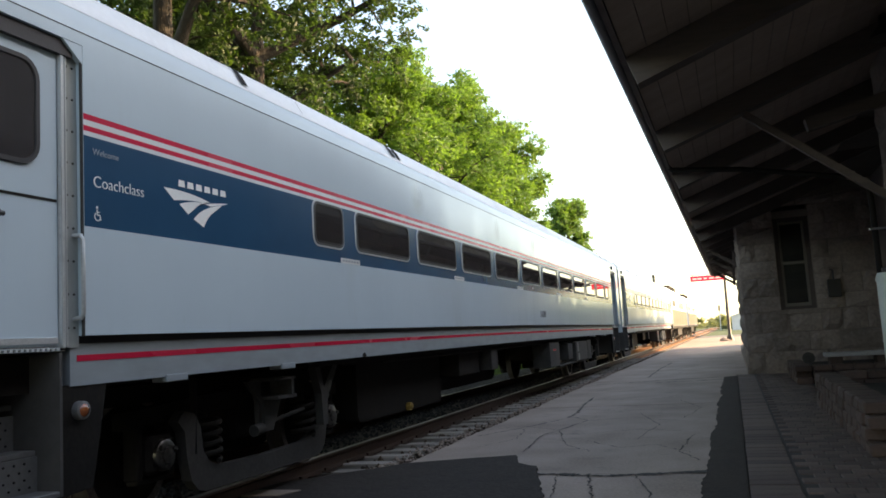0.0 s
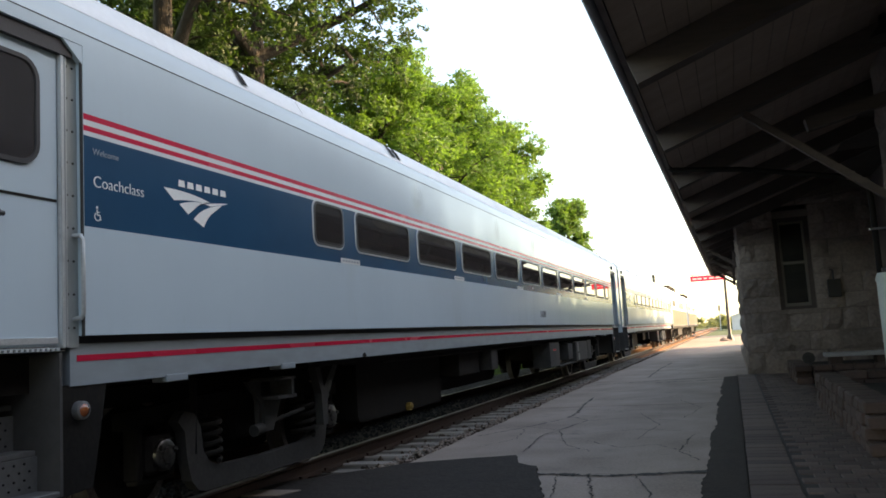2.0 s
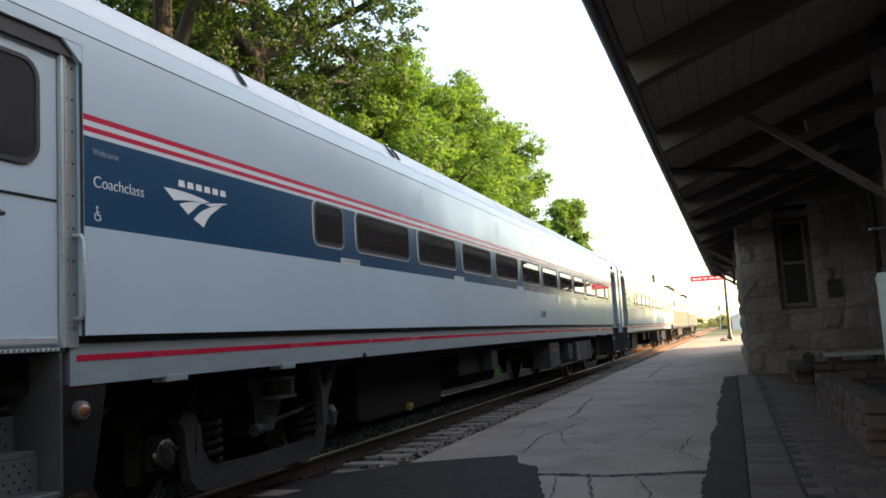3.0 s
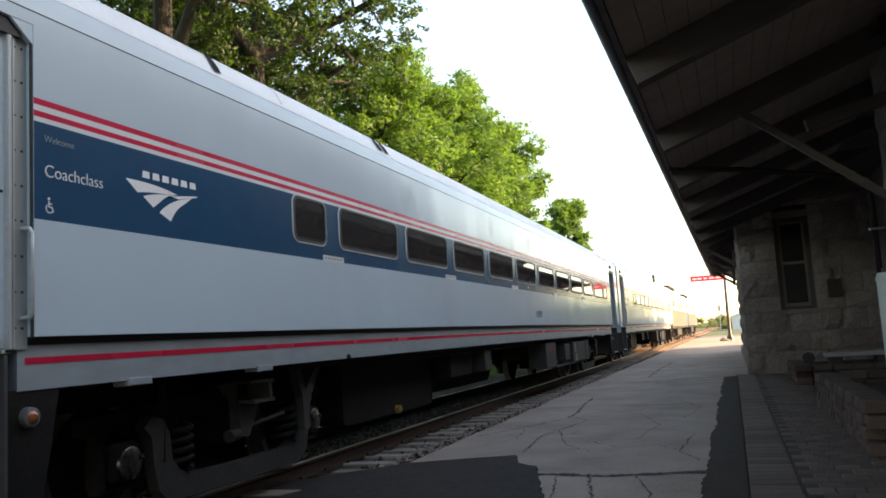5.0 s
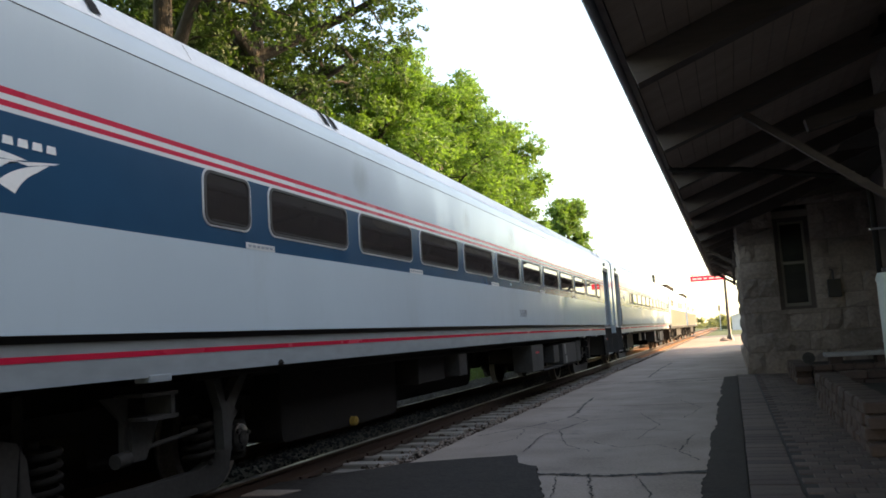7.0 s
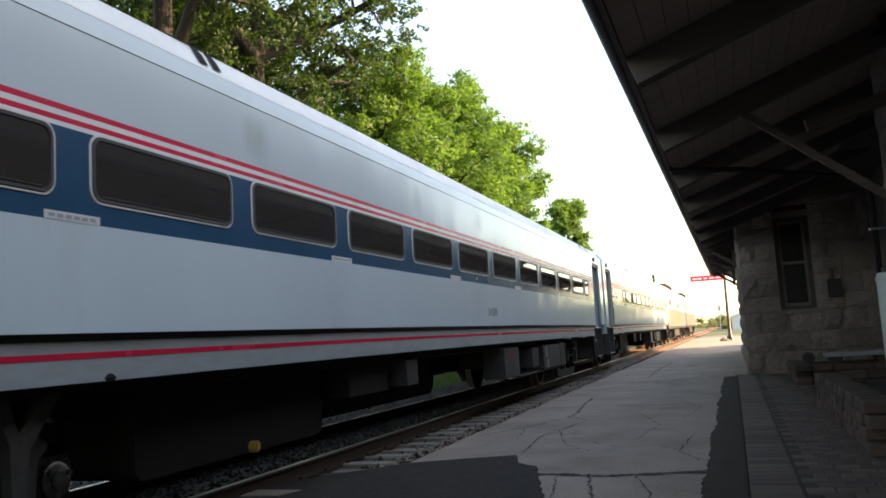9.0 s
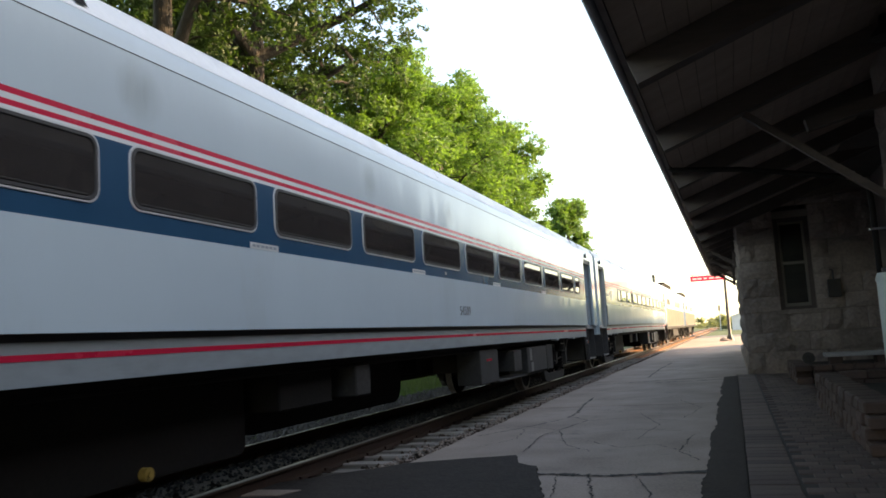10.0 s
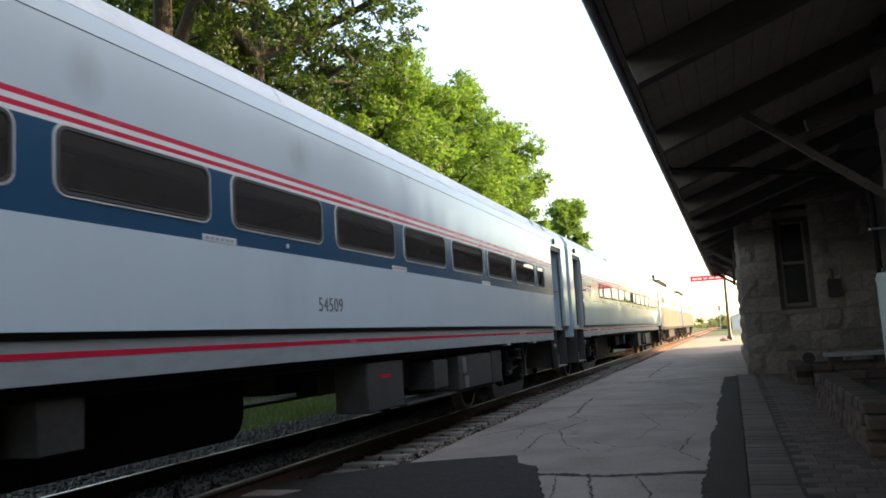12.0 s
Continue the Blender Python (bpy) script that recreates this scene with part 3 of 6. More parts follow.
def side_panel(parent, s):
    holes = [(a + 0.035, b - 0.035, WZ[0] + 0.035, WZ[1] - 0.035) for a, b in BIG + SMALL] + [(a, b, 1.312, 3.02) for a, b in DOORS]
    ys = sorted({-LEN, LEN, *(v for h in holes for v in h[:2])})
    zs = sorted({1.312, 1.942, 2.482, 2.510, 2.543, 2.577, 2.613, 3.095, *(v for h in holes for v in h[2:])})
    bm = bmesh.new()
    grid = {}

    def vert(y, z):
        if (y, z) not in grid:
            grid[y, z] = bm.verts.new((s * HALF, y, z))
        return grid[y, z]

    for a, b in zip(ys, ys[1:]):
        for c, d in zip(zs, zs[1:]):
            my, mz = (a + b) / 2, (c + d) / 2
            if any(h[0] < my < h[1] and h[2] < mz < h[3] for h in holes):
                continue
            f = bm.faces.new((vert(a, c), vert(b, c), vert(b, d), vert(a, d)))
            if abs(my) < 11.11:
                if 1.942 < mz < 2.482:
                    f.material_index = 1
                elif 2.510 < mz < 2.543 or 2.577 < mz < 2.613:
                    f.material_index = 2
                elif 2.482 < mz < 2.577:
                    f.material_index = 3
    faces = list(bm.faces)
    r = bmesh.ops.extrude_face_region(bm, geom=faces)
    for v in r["geom"]:
        if isinstance(v, bmesh.types.BMVert):
            v.co.x -= s * 0.06
    bm.normal_update()
    for f in bm.faces:
        if abs(f.normal.x) < 0.5 or abs(f.calc_center_median().x) < HALF - 0.01:
            f.material_index = 0
    part("side_panel", bm, [SILVER, NAVY, CRIMSON, STRIPEWHITE], parent, "silver side with blue band and twin red stripes")


def window_meshes(w, h, r):
    out = []
    o = rounded(w, h, r)
    bm = bmesh.new()
    ring(bm, [(0.0, rounded(w - 0.03, h - 0.03, r - 0.012)), (0.014, rounded(w - 0.035, h - 0.035, r - 0.015)),
              (0.014, rounded(w - 0.075, h - 0.075, r - 0.03)), (-0.035, rounded(w - 0.10, h - 0.10, r - 0.04)),
              (-0.05, rounded(w - 0.03, h - 0.03, r - 0.012))], close=True)
    out.append(mesh_of("window", bm, RUBBER, smooth=35))
    bm = bmesh.new()
    ring(bm, [(0.0, o), (0.008, rounded(w - 0.004, h - 0.004, r)), (0.008, rounded(w - 0.028, h - 0.028, r - 0.012)), (0.0, rounded(w - 0.03, h - 0.03, r - 0.012))], close=True)
    out.append(mesh_of("window_trim", bm, TRIM, smooth=35))
    bm = bmesh.new()
    side_plate(bm, rounded(w - 0.072, h - 0.072, r - 0.030), -0.002, 0.006)
    out.append(mesh_of("pane", bm, TINT))
    bm = bmesh.new()
    box(bm, 0.0065, 0.012, -w / 2 + r, w / 2 - r, -h / 2 + 0.045, -h / 2 + 0.055, 0.002)
    out.append(mesh_of("glazing_bead", bm, GRIME))
    return out


WIN_BIG = window_meshes(1.46, WZ[1] - WZ[0], 0.095)
WIN_SMALL = window_meshes(0.62, WZ[1] - WZ[0], 0.095)


def put_window(parent, meshes, s, y, z):
    m = Matrix.Translation((s * HALF, y, z)) @ (Matrix.Identity(4) if s > 0 else Matrix.Rotation(math.pi, 4, "Z"))
    w = part("window", meshes[0], None, parent, "dark tinted window in a black rubber gasket", at=m)
    part("window_trim", meshes[1], None, w, "thin pale surround")
    part("pane", meshes[2], None, w, "dark tinted glass").visible_shadow = False
    part("glazing_bead", meshes[3], None, w)


def wheel_mesh():
    bm = bmesh.new()
    prof = [(0.06, 0.0), (0.06, 0.09), (0.10, 0.09), (0.10, 0.13), (0.05, 0.16), (0.04, 0.36), (0.07, 0.39), (0.07, 0.452), (-0.05, 0.462), (-0.065, 0.488),
            (-0.085, 0.485), (-0.085, 0.39), (-0.04, 0.36), (-0.02, 0.16), (-0.10, 0.12), (-0.10, 0.0)]
    n = 40
    loops = []
    for k in range(n):
        a = math.tau * k / n
        loops.append([bm.verts.new((x, r * math.cos(a), r * math.sin(a))) for x, r in prof])
    for k in range(n):
        p, q = loops[k], loops[(k + 1) % n]
        for i in range(len(prof) - 1):
            f = bm.faces.new((p[i], p[i + 1], q[i + 1], q[i]))
            f.material_index = 1 if 6 <= i <= 9 else 0
    bmesh.ops.remove_doubles(bm, verts=bm.verts, dist=1e-5)
    for k in range(6):     # bolts of the hub, which show the turning
        a = math.tau * k / 6
        tube(bm, [(0.09, 0.11 * math.cos(a), 0.11 * math.sin(a)), (0.115, 0.11 * math.cos(a), 0.11 * math.sin(a))], 0.014, 6)
    return mesh_of("wheel", bm, SOOT, TYRE, smooth=40)


WHEEL = wheel_mesh()
WHEELS = []                  # (wheel, mirrored, place in its vehicle), keyed in motions()


def spring_mesh():
    bm = bmesh.new()
    pts = [(0.105 * math.cos(k * 0.5), 0.105 * math.sin(k * 0.5), k * 0.0058) for k in range(62)]
    tube(bm, pts, 0.021, 6)
    return mesh_of("coil_spring", bm, SOOT, smooth=60)


SPRING = spring_mesh()


def truck(parent, yc, base=2.585, drop=0.0):
    """A four-wheel truck: wheels, side frames with drop equaliser, springs, brackets."""
    for s in (-1, 1):
        for k in (-1, 1):
            y = yc + k * base / 2
            m = Matrix.Translation((s * 0.755, y, 0.457)) @ (Matrix.Identity(4) if s > 0 else Matrix.Rotation(math.pi, 4, "Z"))
            w = part("wheel", WHEEL, None, parent, "worn steel wheel", at=m)
            WHEELS.append((w, s < 0, (s * 0.755, y, 0.457)))
    for k in (-1, 1):
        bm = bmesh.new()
        tube(bm, [(-0.9, yc + k * base / 2, 0.457), (0.9, yc + k * base / 2, 0.457)], 0.085, 12)
        part("axle", bm, SOOT, parent)
    bm = bmesh.new()
    box(bm, -1.0, 1.0, yc - 0.22, yc + 0.22, 0.42, 0.80, 0.04)
    box(bm, -1.1, 1.1, yc - 0.14, yc + 0.14, 0.80, 0.92, 0.02)
    part("bolster", bm, SOOT, parent)
    # dark box added between the frames to block daylight through the truck
    bm = bmesh.new()
    box(bm, -0.55, 0.55, yc - 1.05, yc + 1.05, 0.24, 0.55, 0.03)
    part("motor_case", bm, SOOT, parent)
    for s in (-1, 1):
        x0, x1 = s * 1.00, s * 1.09
        b2 = base / 2
        bm = bmesh.new()
        # upper frame beam with horn guides
        side_plate(bm, [(yc - b2 - 0.30, 0.66), (yc - b2 - 0.30, 0.78), (yc - 0.7, 0.84), (yc + 0.7, 0.84), (yc + b2 + 0.30, 0.78),
                        (yc + b2 + 0.30, 0.66), (yc + 0.7, 0.70), (yc - 0.7, 0.70)], s * 0.94, s * 1.06)
        for k in (-1, 1):
            for d in (-0.2, 0.14):
                box(bm, s * 0.94, s * 1.07, yc + k * b2 + d, yc + k * b2 + d + 0.06, 0.30, 0.72, 0.01)
            box(bm, s * 0.96, s * 1.06, yc + k * b2 - 0.2, yc + k * b2 + 0.2, 0.27, 0.31, 0.01)
        part("side_frame", bm, SOOT, parent, smooth=30)
        # equaliser: curves down from the axle boxes
        bm = bmesh.new()
        half_low = [(0.88, 0.13), (0.97, 0.155), (1.05, 0.23), (1.10, 0.40), (1.12, 0.60), (1.20, 0.68)]
        half_up = [(0.66, 0.29), (0.82, 0.335), (0.90, 0.43), (0.93, 0.62), (1.00, 0.72), (1.12, 0.75)]
        low = [(yc - e, z) for e, z in half_low[::-1]] + [(yc, 0.125)] + [(yc + e, z) for e, z in half_low]
        up = [(yc - e, z) for e, z in half_up[::-1]] + [(yc, 0.28)] + [(yc + e, z) for e, z in half_up]
        side_plate(bm, up + low[::-1], s * 1.10, s * 1.19)
        part("equaliser", bm, GRIME, parent, "curved grimy equaliser beam", smooth=30)
        for k in (-1, 1):
            bm = bmesh.new()
            y = yc + k * b2
            box(bm, s * 0.93, s * 1.13, y - 0.15, y + 0.15, 0.33, 0.60, 0.035)
            part("axle_box", bm, SOOT, parent)
            bm = bmesh.new()
            tube(bm, [(s * 1.12, y, 0.46), (s * 1.155, y, 0.46), (s * 1.165, y, 0.46)], [0.115, 0.11, 0.095], 18)
            tube(bm, [(s * 1.16, y, 0.46), (s * 1.18, y, 0.46), (s * 1.185, y, 0.46)], [0.06, 0.055, 0.03], 14)
            for j in range(3):
                a = math.tau * j / 3 + 0.4
                tube(bm, [(s * 1.155, y + 0.085 * math.cos(a), 0.46 + 0.085 * math.sin(a)), (s * 1.185, y + 0.085 * math.cos(a), 0.46 + 0.085 * math.sin(a))], 0.02, 6)
            part("axle_cap", bm, CAPSTEEL, parent, "bolted round bearing cap", smooth=40)
            part("coil_spring", SPRING, None, parent, at=(s * 1.12, yc + k * 0.76, 0.335))
            # brake hanger in front of the axle
            bm = bmesh.new()
            bar(bm, (s * 1.15, y + 0.34 * -k, 0.98), (s * 1.17, y + 0.30 * -k, 0.42), 0.05, 0.04)
            part("hanger", bm, SOOT, parent)
        # Y bracket and step frame
        bm = bmesh.new()
        side_plate(bm, [(yc + 0.70, 1.0), (yc + 0.80, 1.0), (yc + 0.88, 0.78), (yc + 1.10, 1.0), (yc + 1.20, 1.0), (yc + 0.95, 0.68), (yc + 0.93, 0.42), (yc + 0.84, 0.42), (yc + 0.82, 0.72)], s * 1.22, s * 1.30)
        part("y_bracket", bm, BOXGREY, parent, "forked steel bracket")
        bm = bmesh.new()
        box(bm, s * 1.18, s * 1.42, yc - 0.22, yc + 0.14, 0.90, 0.925)
        box(bm, s * 1.18, s * 1.42, yc - 0.18, yc + 0.14, 0.745, 0.77)
        box(bm, s * 1.20, s * 1.24, yc - 0.20, yc - 0.15, 0.50, 0.91)
        side_plate(bm, [(yc - 0.15, 0.76), (yc + 0.14, 0.76), (yc - 0.02, 0.48), (yc - 0.15, 0.48)], s * 1.24, s * 1.27)
        side_plate(bm, [(yc - 0.42, 0.91), (yc - 0.20, 0.91), (yc - 0.20, 0.72)], s * 1.24, s * 1.27)
        box(bm, s * 1.18, s * 1.40, yc + 0.09, yc + 0.13, 0.76, 0.91)
        part("bracket", bm, GRIME, parent, "welded grey steel bracket")
        bm = bmesh.new()
        tube(bm, [(s * 1.22, yc + 0.05, 0.55), (s * 1.22, yc + 0.60, 0.60)], 0.018, 8)
        tube(bm, [(s * 1.24, yc - 0.28, 0.50), (s * 1.24, yc - 0.16, 0.51)], 0.05, 10)
        part("brake_cylinder", bm, GRIME, parent, smooth=40)


def coach(y, label, number, open_end):
    c = thing("passenger_coach", TRACK_X, y, 0, label, "train car", "coaches of the train")
    for s in (1, -1):
        side_panel(c, s)
    # roof shell
    bm = bmesh.new()
    pts = [(HALF - d, z) for d, z in ROOF] + [(-HALF + d, z) for d, z in ROOF[-2::-1]]
    inner = [(x * 0.965, z - 0.06) for x, z in pts]
    a0 = [[bm.verts.new((x, yy, z)) for x, z in pts] for yy in (-LEN, LEN)]
    i0 = [[bm.verts.new((x, yy, z)) for x, z in inner] for yy in (-LEN, LEN)]
    n = len(pts)
    for k in range(n - 1):
        cove = k < 2 or k >= n - 3
        bm.faces.new((a0[0][k], a0[0][k + 1], a0[1][k + 1], a0[1][k])).material_index = 1 if cove else 0
        bm.faces.new((i0[0][k], i0[0][k + 1], i0[1][k + 1], i0[1][k]))
        for e in (0, 1):
            bm.faces.new((a0[e][k], a0[e][k + 1], i0[e][k + 1], i0[e][k]))
    roof = part("roof", bm, [ROOFING, SILVER], c, "curved pale metal roof", smooth=28)
    # joint line between side and roof, and the ridges of the roof sheets
    for s in (1, -1):
        bm = bmesh.new()
        box(bm, s * (HALF - 0.004), s * (HALF + 0.002), -LEN, LEN, 3.092, 3.098)
        part("roof_joint", bm, GRIME, roof, "dark joint line")
        bm = bmesh.new()
        tube(bm, [(s * (HALF - 0.012), -LEN, 3.228), (s * (HALF - 0.012), LEN, 3.228)], 0.006, 6)
        part("drip_rail", bm, ROOFING, roof)

    def roof_strip(y0, y1, d0, d1, material, lift, name, label=""):
        bm = bmesh.new()
        ks = [d0 + (d1 - d0) * i / 8 for i in range(9)]

        def zz(d):
            for (p, q), (r, t) in zip(ROOF, ROOF[1:]):
                if p <= d <= r:
                    return q + (t - q) * (d - p) / (r - p)
        prev = None
        for d in ks:
            row = [bm.verts.new((HALF - d + lift * 0.6, yy, zz(d) + lift)) for yy in (y0, y1)]
            if prev:
                bm.faces.new((prev[0], prev[1], row[1], row[0]))
            prev = row
        part(name, bm, material, roof, label)

    roof_strip(5.47 - Y0, 5.56 - Y0, 0.03, 0.42, SOOT, 0.010, "roof_vent", "narrow black vent slot")
    for q in (8.53, 8.70):
        roof_strip(q - Y0, q + 0.10 - Y0, 0.03, 0.45, SOOT, 0.010, "roof_vent", "narrow black vent slot")
    for q in (6.45, 15.1, 20.4):
        roof_strip(q - Y0, q + 0.008 - Y0, 0.03, 0.6, BOXGREY, 0.004, "sheet_joint")
    for q in (24.6, 25.6):
        roof_strip(q - Y0, q + 0.12 - Y0, 0.04, 0.5, SOOT, 0.010, "roof_vent", "narrow black vent slot")
    # windows
    for s in (1, -1):
        for a, b in BIG:
            put_window(c, WIN_BIG, s, (a + b) / 2, (WZ[0] + WZ[1]) / 2)
        for a, b in SMALL:
            put_window(c, WIN_SMALL, s, (a + b) / 2, (WZ[0] + WZ[1]) / 2)
    # interior: floor, ceiling, luggage racks, seats
    bm = bmesh.new()
    box(bm, -1.47, 1.47, -LEN + 0.05, LEN - 0.05, 1.245, 1.32)
    part("floor", bm, LINING, c)
    bm = bmesh.new()
    box(bm, -1.50, 1.50, -10.9, 10.9, 2.98, 3.02)
    for e in (-10.95, 10.95):
        box(bm, -1.50, 1.50, e - 0.03, e + 0.03, 1.32, 2.98)
    part("ceiling", bm, LINING, c)
    for s in (1, -1):
        bm = bmesh.new()
        box(bm, s * 0.95, s * 1.50, -10.5, 10.5, 2.70, 2.73, 0.005)
        tube(bm, [(s * 0.95, -10.5, 2.735), (s * 0.95, 10.5, 2.735)], 0.018, 6)
        part("luggage_rack", bm, STEEL, c, "long metal luggage rack")
    bm = bmesh.new()
    for k in range(20):
        yy = -8.0 + k * 0.86
        for s in (1, -1):
            box(bm, s * 0.45, s * 1.42, yy, yy + 0.42, 1.62, 1.74, 0.03)
            box(bm, s * 0.45, s * 1.42, yy + 0.38, yy + 0.48, 1.66, 2.34, 0.03)
    part("seats", bm, SEATING, c, "rows of dark blue seats", kind="stuff")
    # ends with bellows
    for e in (-1, 1):
        bm = bmesh.new()
        prof = [(HALF - 0.02, 1.05)] + [(HALF - 0.02 - d * 0.97, z - 0.02) for d, z in ROOF] + [(-HALF + 0.02 + d * 0.97, z - 0.02) for d, z in ROOF[-2::-1]] + [(-HALF + 0.02, 1.05)]
        prism(bm, prof, e * (LEN - 0.05), e * (LEN - 0.005))
        part("end_wall", bm, SILVER, c)
        bm = bmesh.new()
        for k in range(3):
            y0 = e * (LEN - 0.004 + 0.05 * k)
            y1 = e * (LEN + 0.036 + 0.05 * k)
            box(bm, -0.62, 0.62, y0, y1, 1.15, 3.35, 0.012)
        part("gangway_bellows", bm, RUBBER, c, "black rubber gangway bellows")
        bm = bmesh.new()
        box(bm, -0.12, 0.12, e * (LEN - 0.9), e * (LEN + 0.20), 0.72, 0.98, 0.03)
        part("coupler", bm, SOOT, c)
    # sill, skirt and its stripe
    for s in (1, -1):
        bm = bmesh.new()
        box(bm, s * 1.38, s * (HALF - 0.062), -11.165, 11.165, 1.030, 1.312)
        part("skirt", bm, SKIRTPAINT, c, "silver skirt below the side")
        bm = bmesh.new()
        box(bm, s * (HALF - 0.063), s * (HALF - 0.059), -11.115, 11.115, 1.167, 1.203)
        part("skirt_stripe", bm, CRIMSON, c, "red stripe")
        # dark strip that paints the shadow under the side's overhang
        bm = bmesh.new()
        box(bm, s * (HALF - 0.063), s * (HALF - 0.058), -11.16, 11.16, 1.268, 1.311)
        part("sill_seal", bm, RUBBER, c, "dark strip below the side, painted shade")
        for yy in (4.62, 6.08, 22.3, 24.2):
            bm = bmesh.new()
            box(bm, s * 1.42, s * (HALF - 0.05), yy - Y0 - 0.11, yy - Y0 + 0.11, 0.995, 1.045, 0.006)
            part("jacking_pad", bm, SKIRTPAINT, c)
        bm = bmesh.new()
        tube(bm, [(s * 1.45, 7.35 - Y0, 1.03), (s * 1.52, 7.6 - Y0, 1.055), (s * 1.45, 7.85 - Y0, 1.03)], [0.02, 0.03, 0.02], 8)
        tube(bm, [(s * 1.42, 6.6 - Y0, 1.0), (s * 1.46, 7.5 - Y0, 1.02)], 0.03, 8)
        part("pipe_end", bm, SOOT, c, smooth=40)
    # underframe and equipment
    for w, y0, y1, z0, z1 in ((1.35, -LEN + 0.1, -9.96, 1.00, 1.20), (1.35, -7.39, 7.39, 0.96, 1.20), (1.39, -9.95, -7.40, 1.03, 1.20),
                              (1.39, 7.40, 9.95, 1.03, 1.20), (1.35, 9.96, LEN - 0.1, 1.00, 1.20), (0.85, -11.0, -6.6, 0.82, 0.955), (0.85, 6.6, 11.0, 0.82, 0.955)):
        bm = bmesh.new()
        box(bm, -w, w, y0, y1, z0, z1)
        part("underframe", bm, SOOT, c)

    def equip(y0, y1, z0, z1, name, material, label="", outer=1.46, inner=1.08):
        for s in (1, -1):
            bm = bmesh.new()
            box(bm, s * inner, s * outer, y0 - Y0, y1 - Y0, z0, z1, 0.012)
            part(name, bm, material, c, label)

    def tank(half, y0, y1, z0, r, name):
        """A tank across the middle with rounded lower ends."""
        pts = [(y0 - Y0, 1.0)]
        pts += [(y0 - Y0 + r - r * math.cos(radians(t)), z0 + r - r * math.sin(radians(t))) for t in range(0, 91, 15)]
        pts += [(y1 - Y0 - r + r * math.sin(radians(t)), z0 + r - r * math.cos(radians(t))) for t in range(0, 91, 15)]
        pts += [(y1 - Y0, 1.0)]
        bm = bmesh.new()
        side_plate(bm, pts, -half, half)
        part(name, bm, SOOT, c, smooth=40)

    tank(1.07, 8.35, 11.1, 0.30, 0.10, "water_tank")
    tank(0.47, 11.9, 16.06, 0.33, 0.26, "holding_tank")
    equip(12.60, 12.95, 0.64, 0.96, "equipment_box", GRIME, "small grey equipment box", 1.42)
    equip(11.3, 12.3, 0.62, 0.98, "battery_box", SOOT, "", 1.30, 0.5)
    equip(16.83, 17.81, 0.45, 0.96, "equipment_box", BOXGREY, "grey equipment box with a red label")
    equip(18.84, 19.37, 0.54, 0.90, "equipment_box", BOXGREY, "small grey equipment box")
    equip(19.83, 21.45, 0.455, 0.92, "equipment_box", BOXGREY, "long grey equipment box")
    equip(21.48, 22.05, 0.44, 0.94, "equipment_box", GRIME)
    equip(18.0, 21.8, 0.41, 0.45, "hanger_frame", GRIME, "", 1.42)
    equip(17.9, 18.7, 0.60, 0.96, "air_tank", SOOT, "", 1.2, 0.3)
    for s in (1, -1):
        bm = bmesh.new()
        box(bm, s * 1.462, s * 1.466, 17.15 - Y0, 17.44 - Y0, 0.79, 0.825)
        part("label_plate", bm, CRIMSON, c, "small red label plate")
        bm = bmesh.new()
        box(bm, s * 1.462, s * 1.468, 19.98 - Y0, 20.16 - Y0, 0.68, 0.90, 0.002)
        box(bm, s * 1.462, s * 1.468, 20.05 - Y0, 20.24 - Y0, 0.47, 0.64, 0.002)
        part("access_cover", bm, STEPSTEEL, c, "worn bright cover plates")
        bm = bmesh.new()
        tube(bm, [(s * 1.06, 9.81 - Y0, 0.345), (s * 1.13, 9.81 - Y0, 0.345)], 0.050, 16)
        tube(bm, [(s * 1.13, 9.81 - Y0, 0.345), (s * 1.145, 9.81 - Y0, 0.345)], 0.026, 10)
        part("filler_cap", bm, YELLOW, c, "round yellow filler cap", smooth=40)
        bm = bmesh.new()
        tube(bm, [(s * 1.28, 3.5, 1.0), (s * 1.28, 3.6, 0.975), (s * 1.28, 6.0, 0.975)], 0.025, 8)
        tube(bm, [(s * 1.34, -6.4, 0.965), (s * 1.34, 3.2, 0.965)], 0.022, 8)
        part("brake_pipe", bm, SOOT, c, smooth=40)
    truck(c, -8.58)
    truck(c, 8.58)
    # vestibule doors
    for s in (1, -1):
        for e in (-1, 1):
            mid = e * 11.68

            def yy(v):      # v: distance from the opening's inner edge towards the car's end
                return e * (11.11 + v)
            xo = HALF - 0.055
            bm = bmesh.new()
            side_plate(bm, [(yy(0.145), 1.25), (yy(1.14), 1.25), (yy(1.14), 2.93), (yy(0.145), 2.93)], s * (xo - 0.05), s * xo)
            box(bm, s * xo, s * (xo + 0.006), min(yy(0.155), yy(1.13)), max(yy(0.155), yy(1.13)), 2.058, 2.072, mi=1)
            box(bm, s * xo, s * (xo + 0.012), min(yy(0.155), yy(1.13)), max(yy(0.155), yy(1.13)), 1.262, 1.30, 0.002, mi=2)
            d = part("door", bm, [SILVER, SOOT, STEEL], c, "silver side door with a dark window")
            m = Matrix.Translation((s * xo, yy(0.575), 2.54)) @ (Matrix.Identity(4) if s > 0 else Matrix.Rotation(math.pi, 4, "Z"))
            bm = bmesh.new()
            ring(bm, [(0.0, rounded(0.60, 0.62, 0.13)), (0.016, rounded(0.59, 0.61, 0.125)), (0.016, rounded(0.54, 0.56, 0.10)), (0.002, rounded(0.53, 0.55, 0.095))], close=True)
            g = part("window_gasket", bm, RUBBER, d, "black rubber gasket", at=m, smooth=35)
            bm = bmesh.new()
            side_plate(bm, rounded(0.54, 0.56, 0.10), 0.002, 0.007)
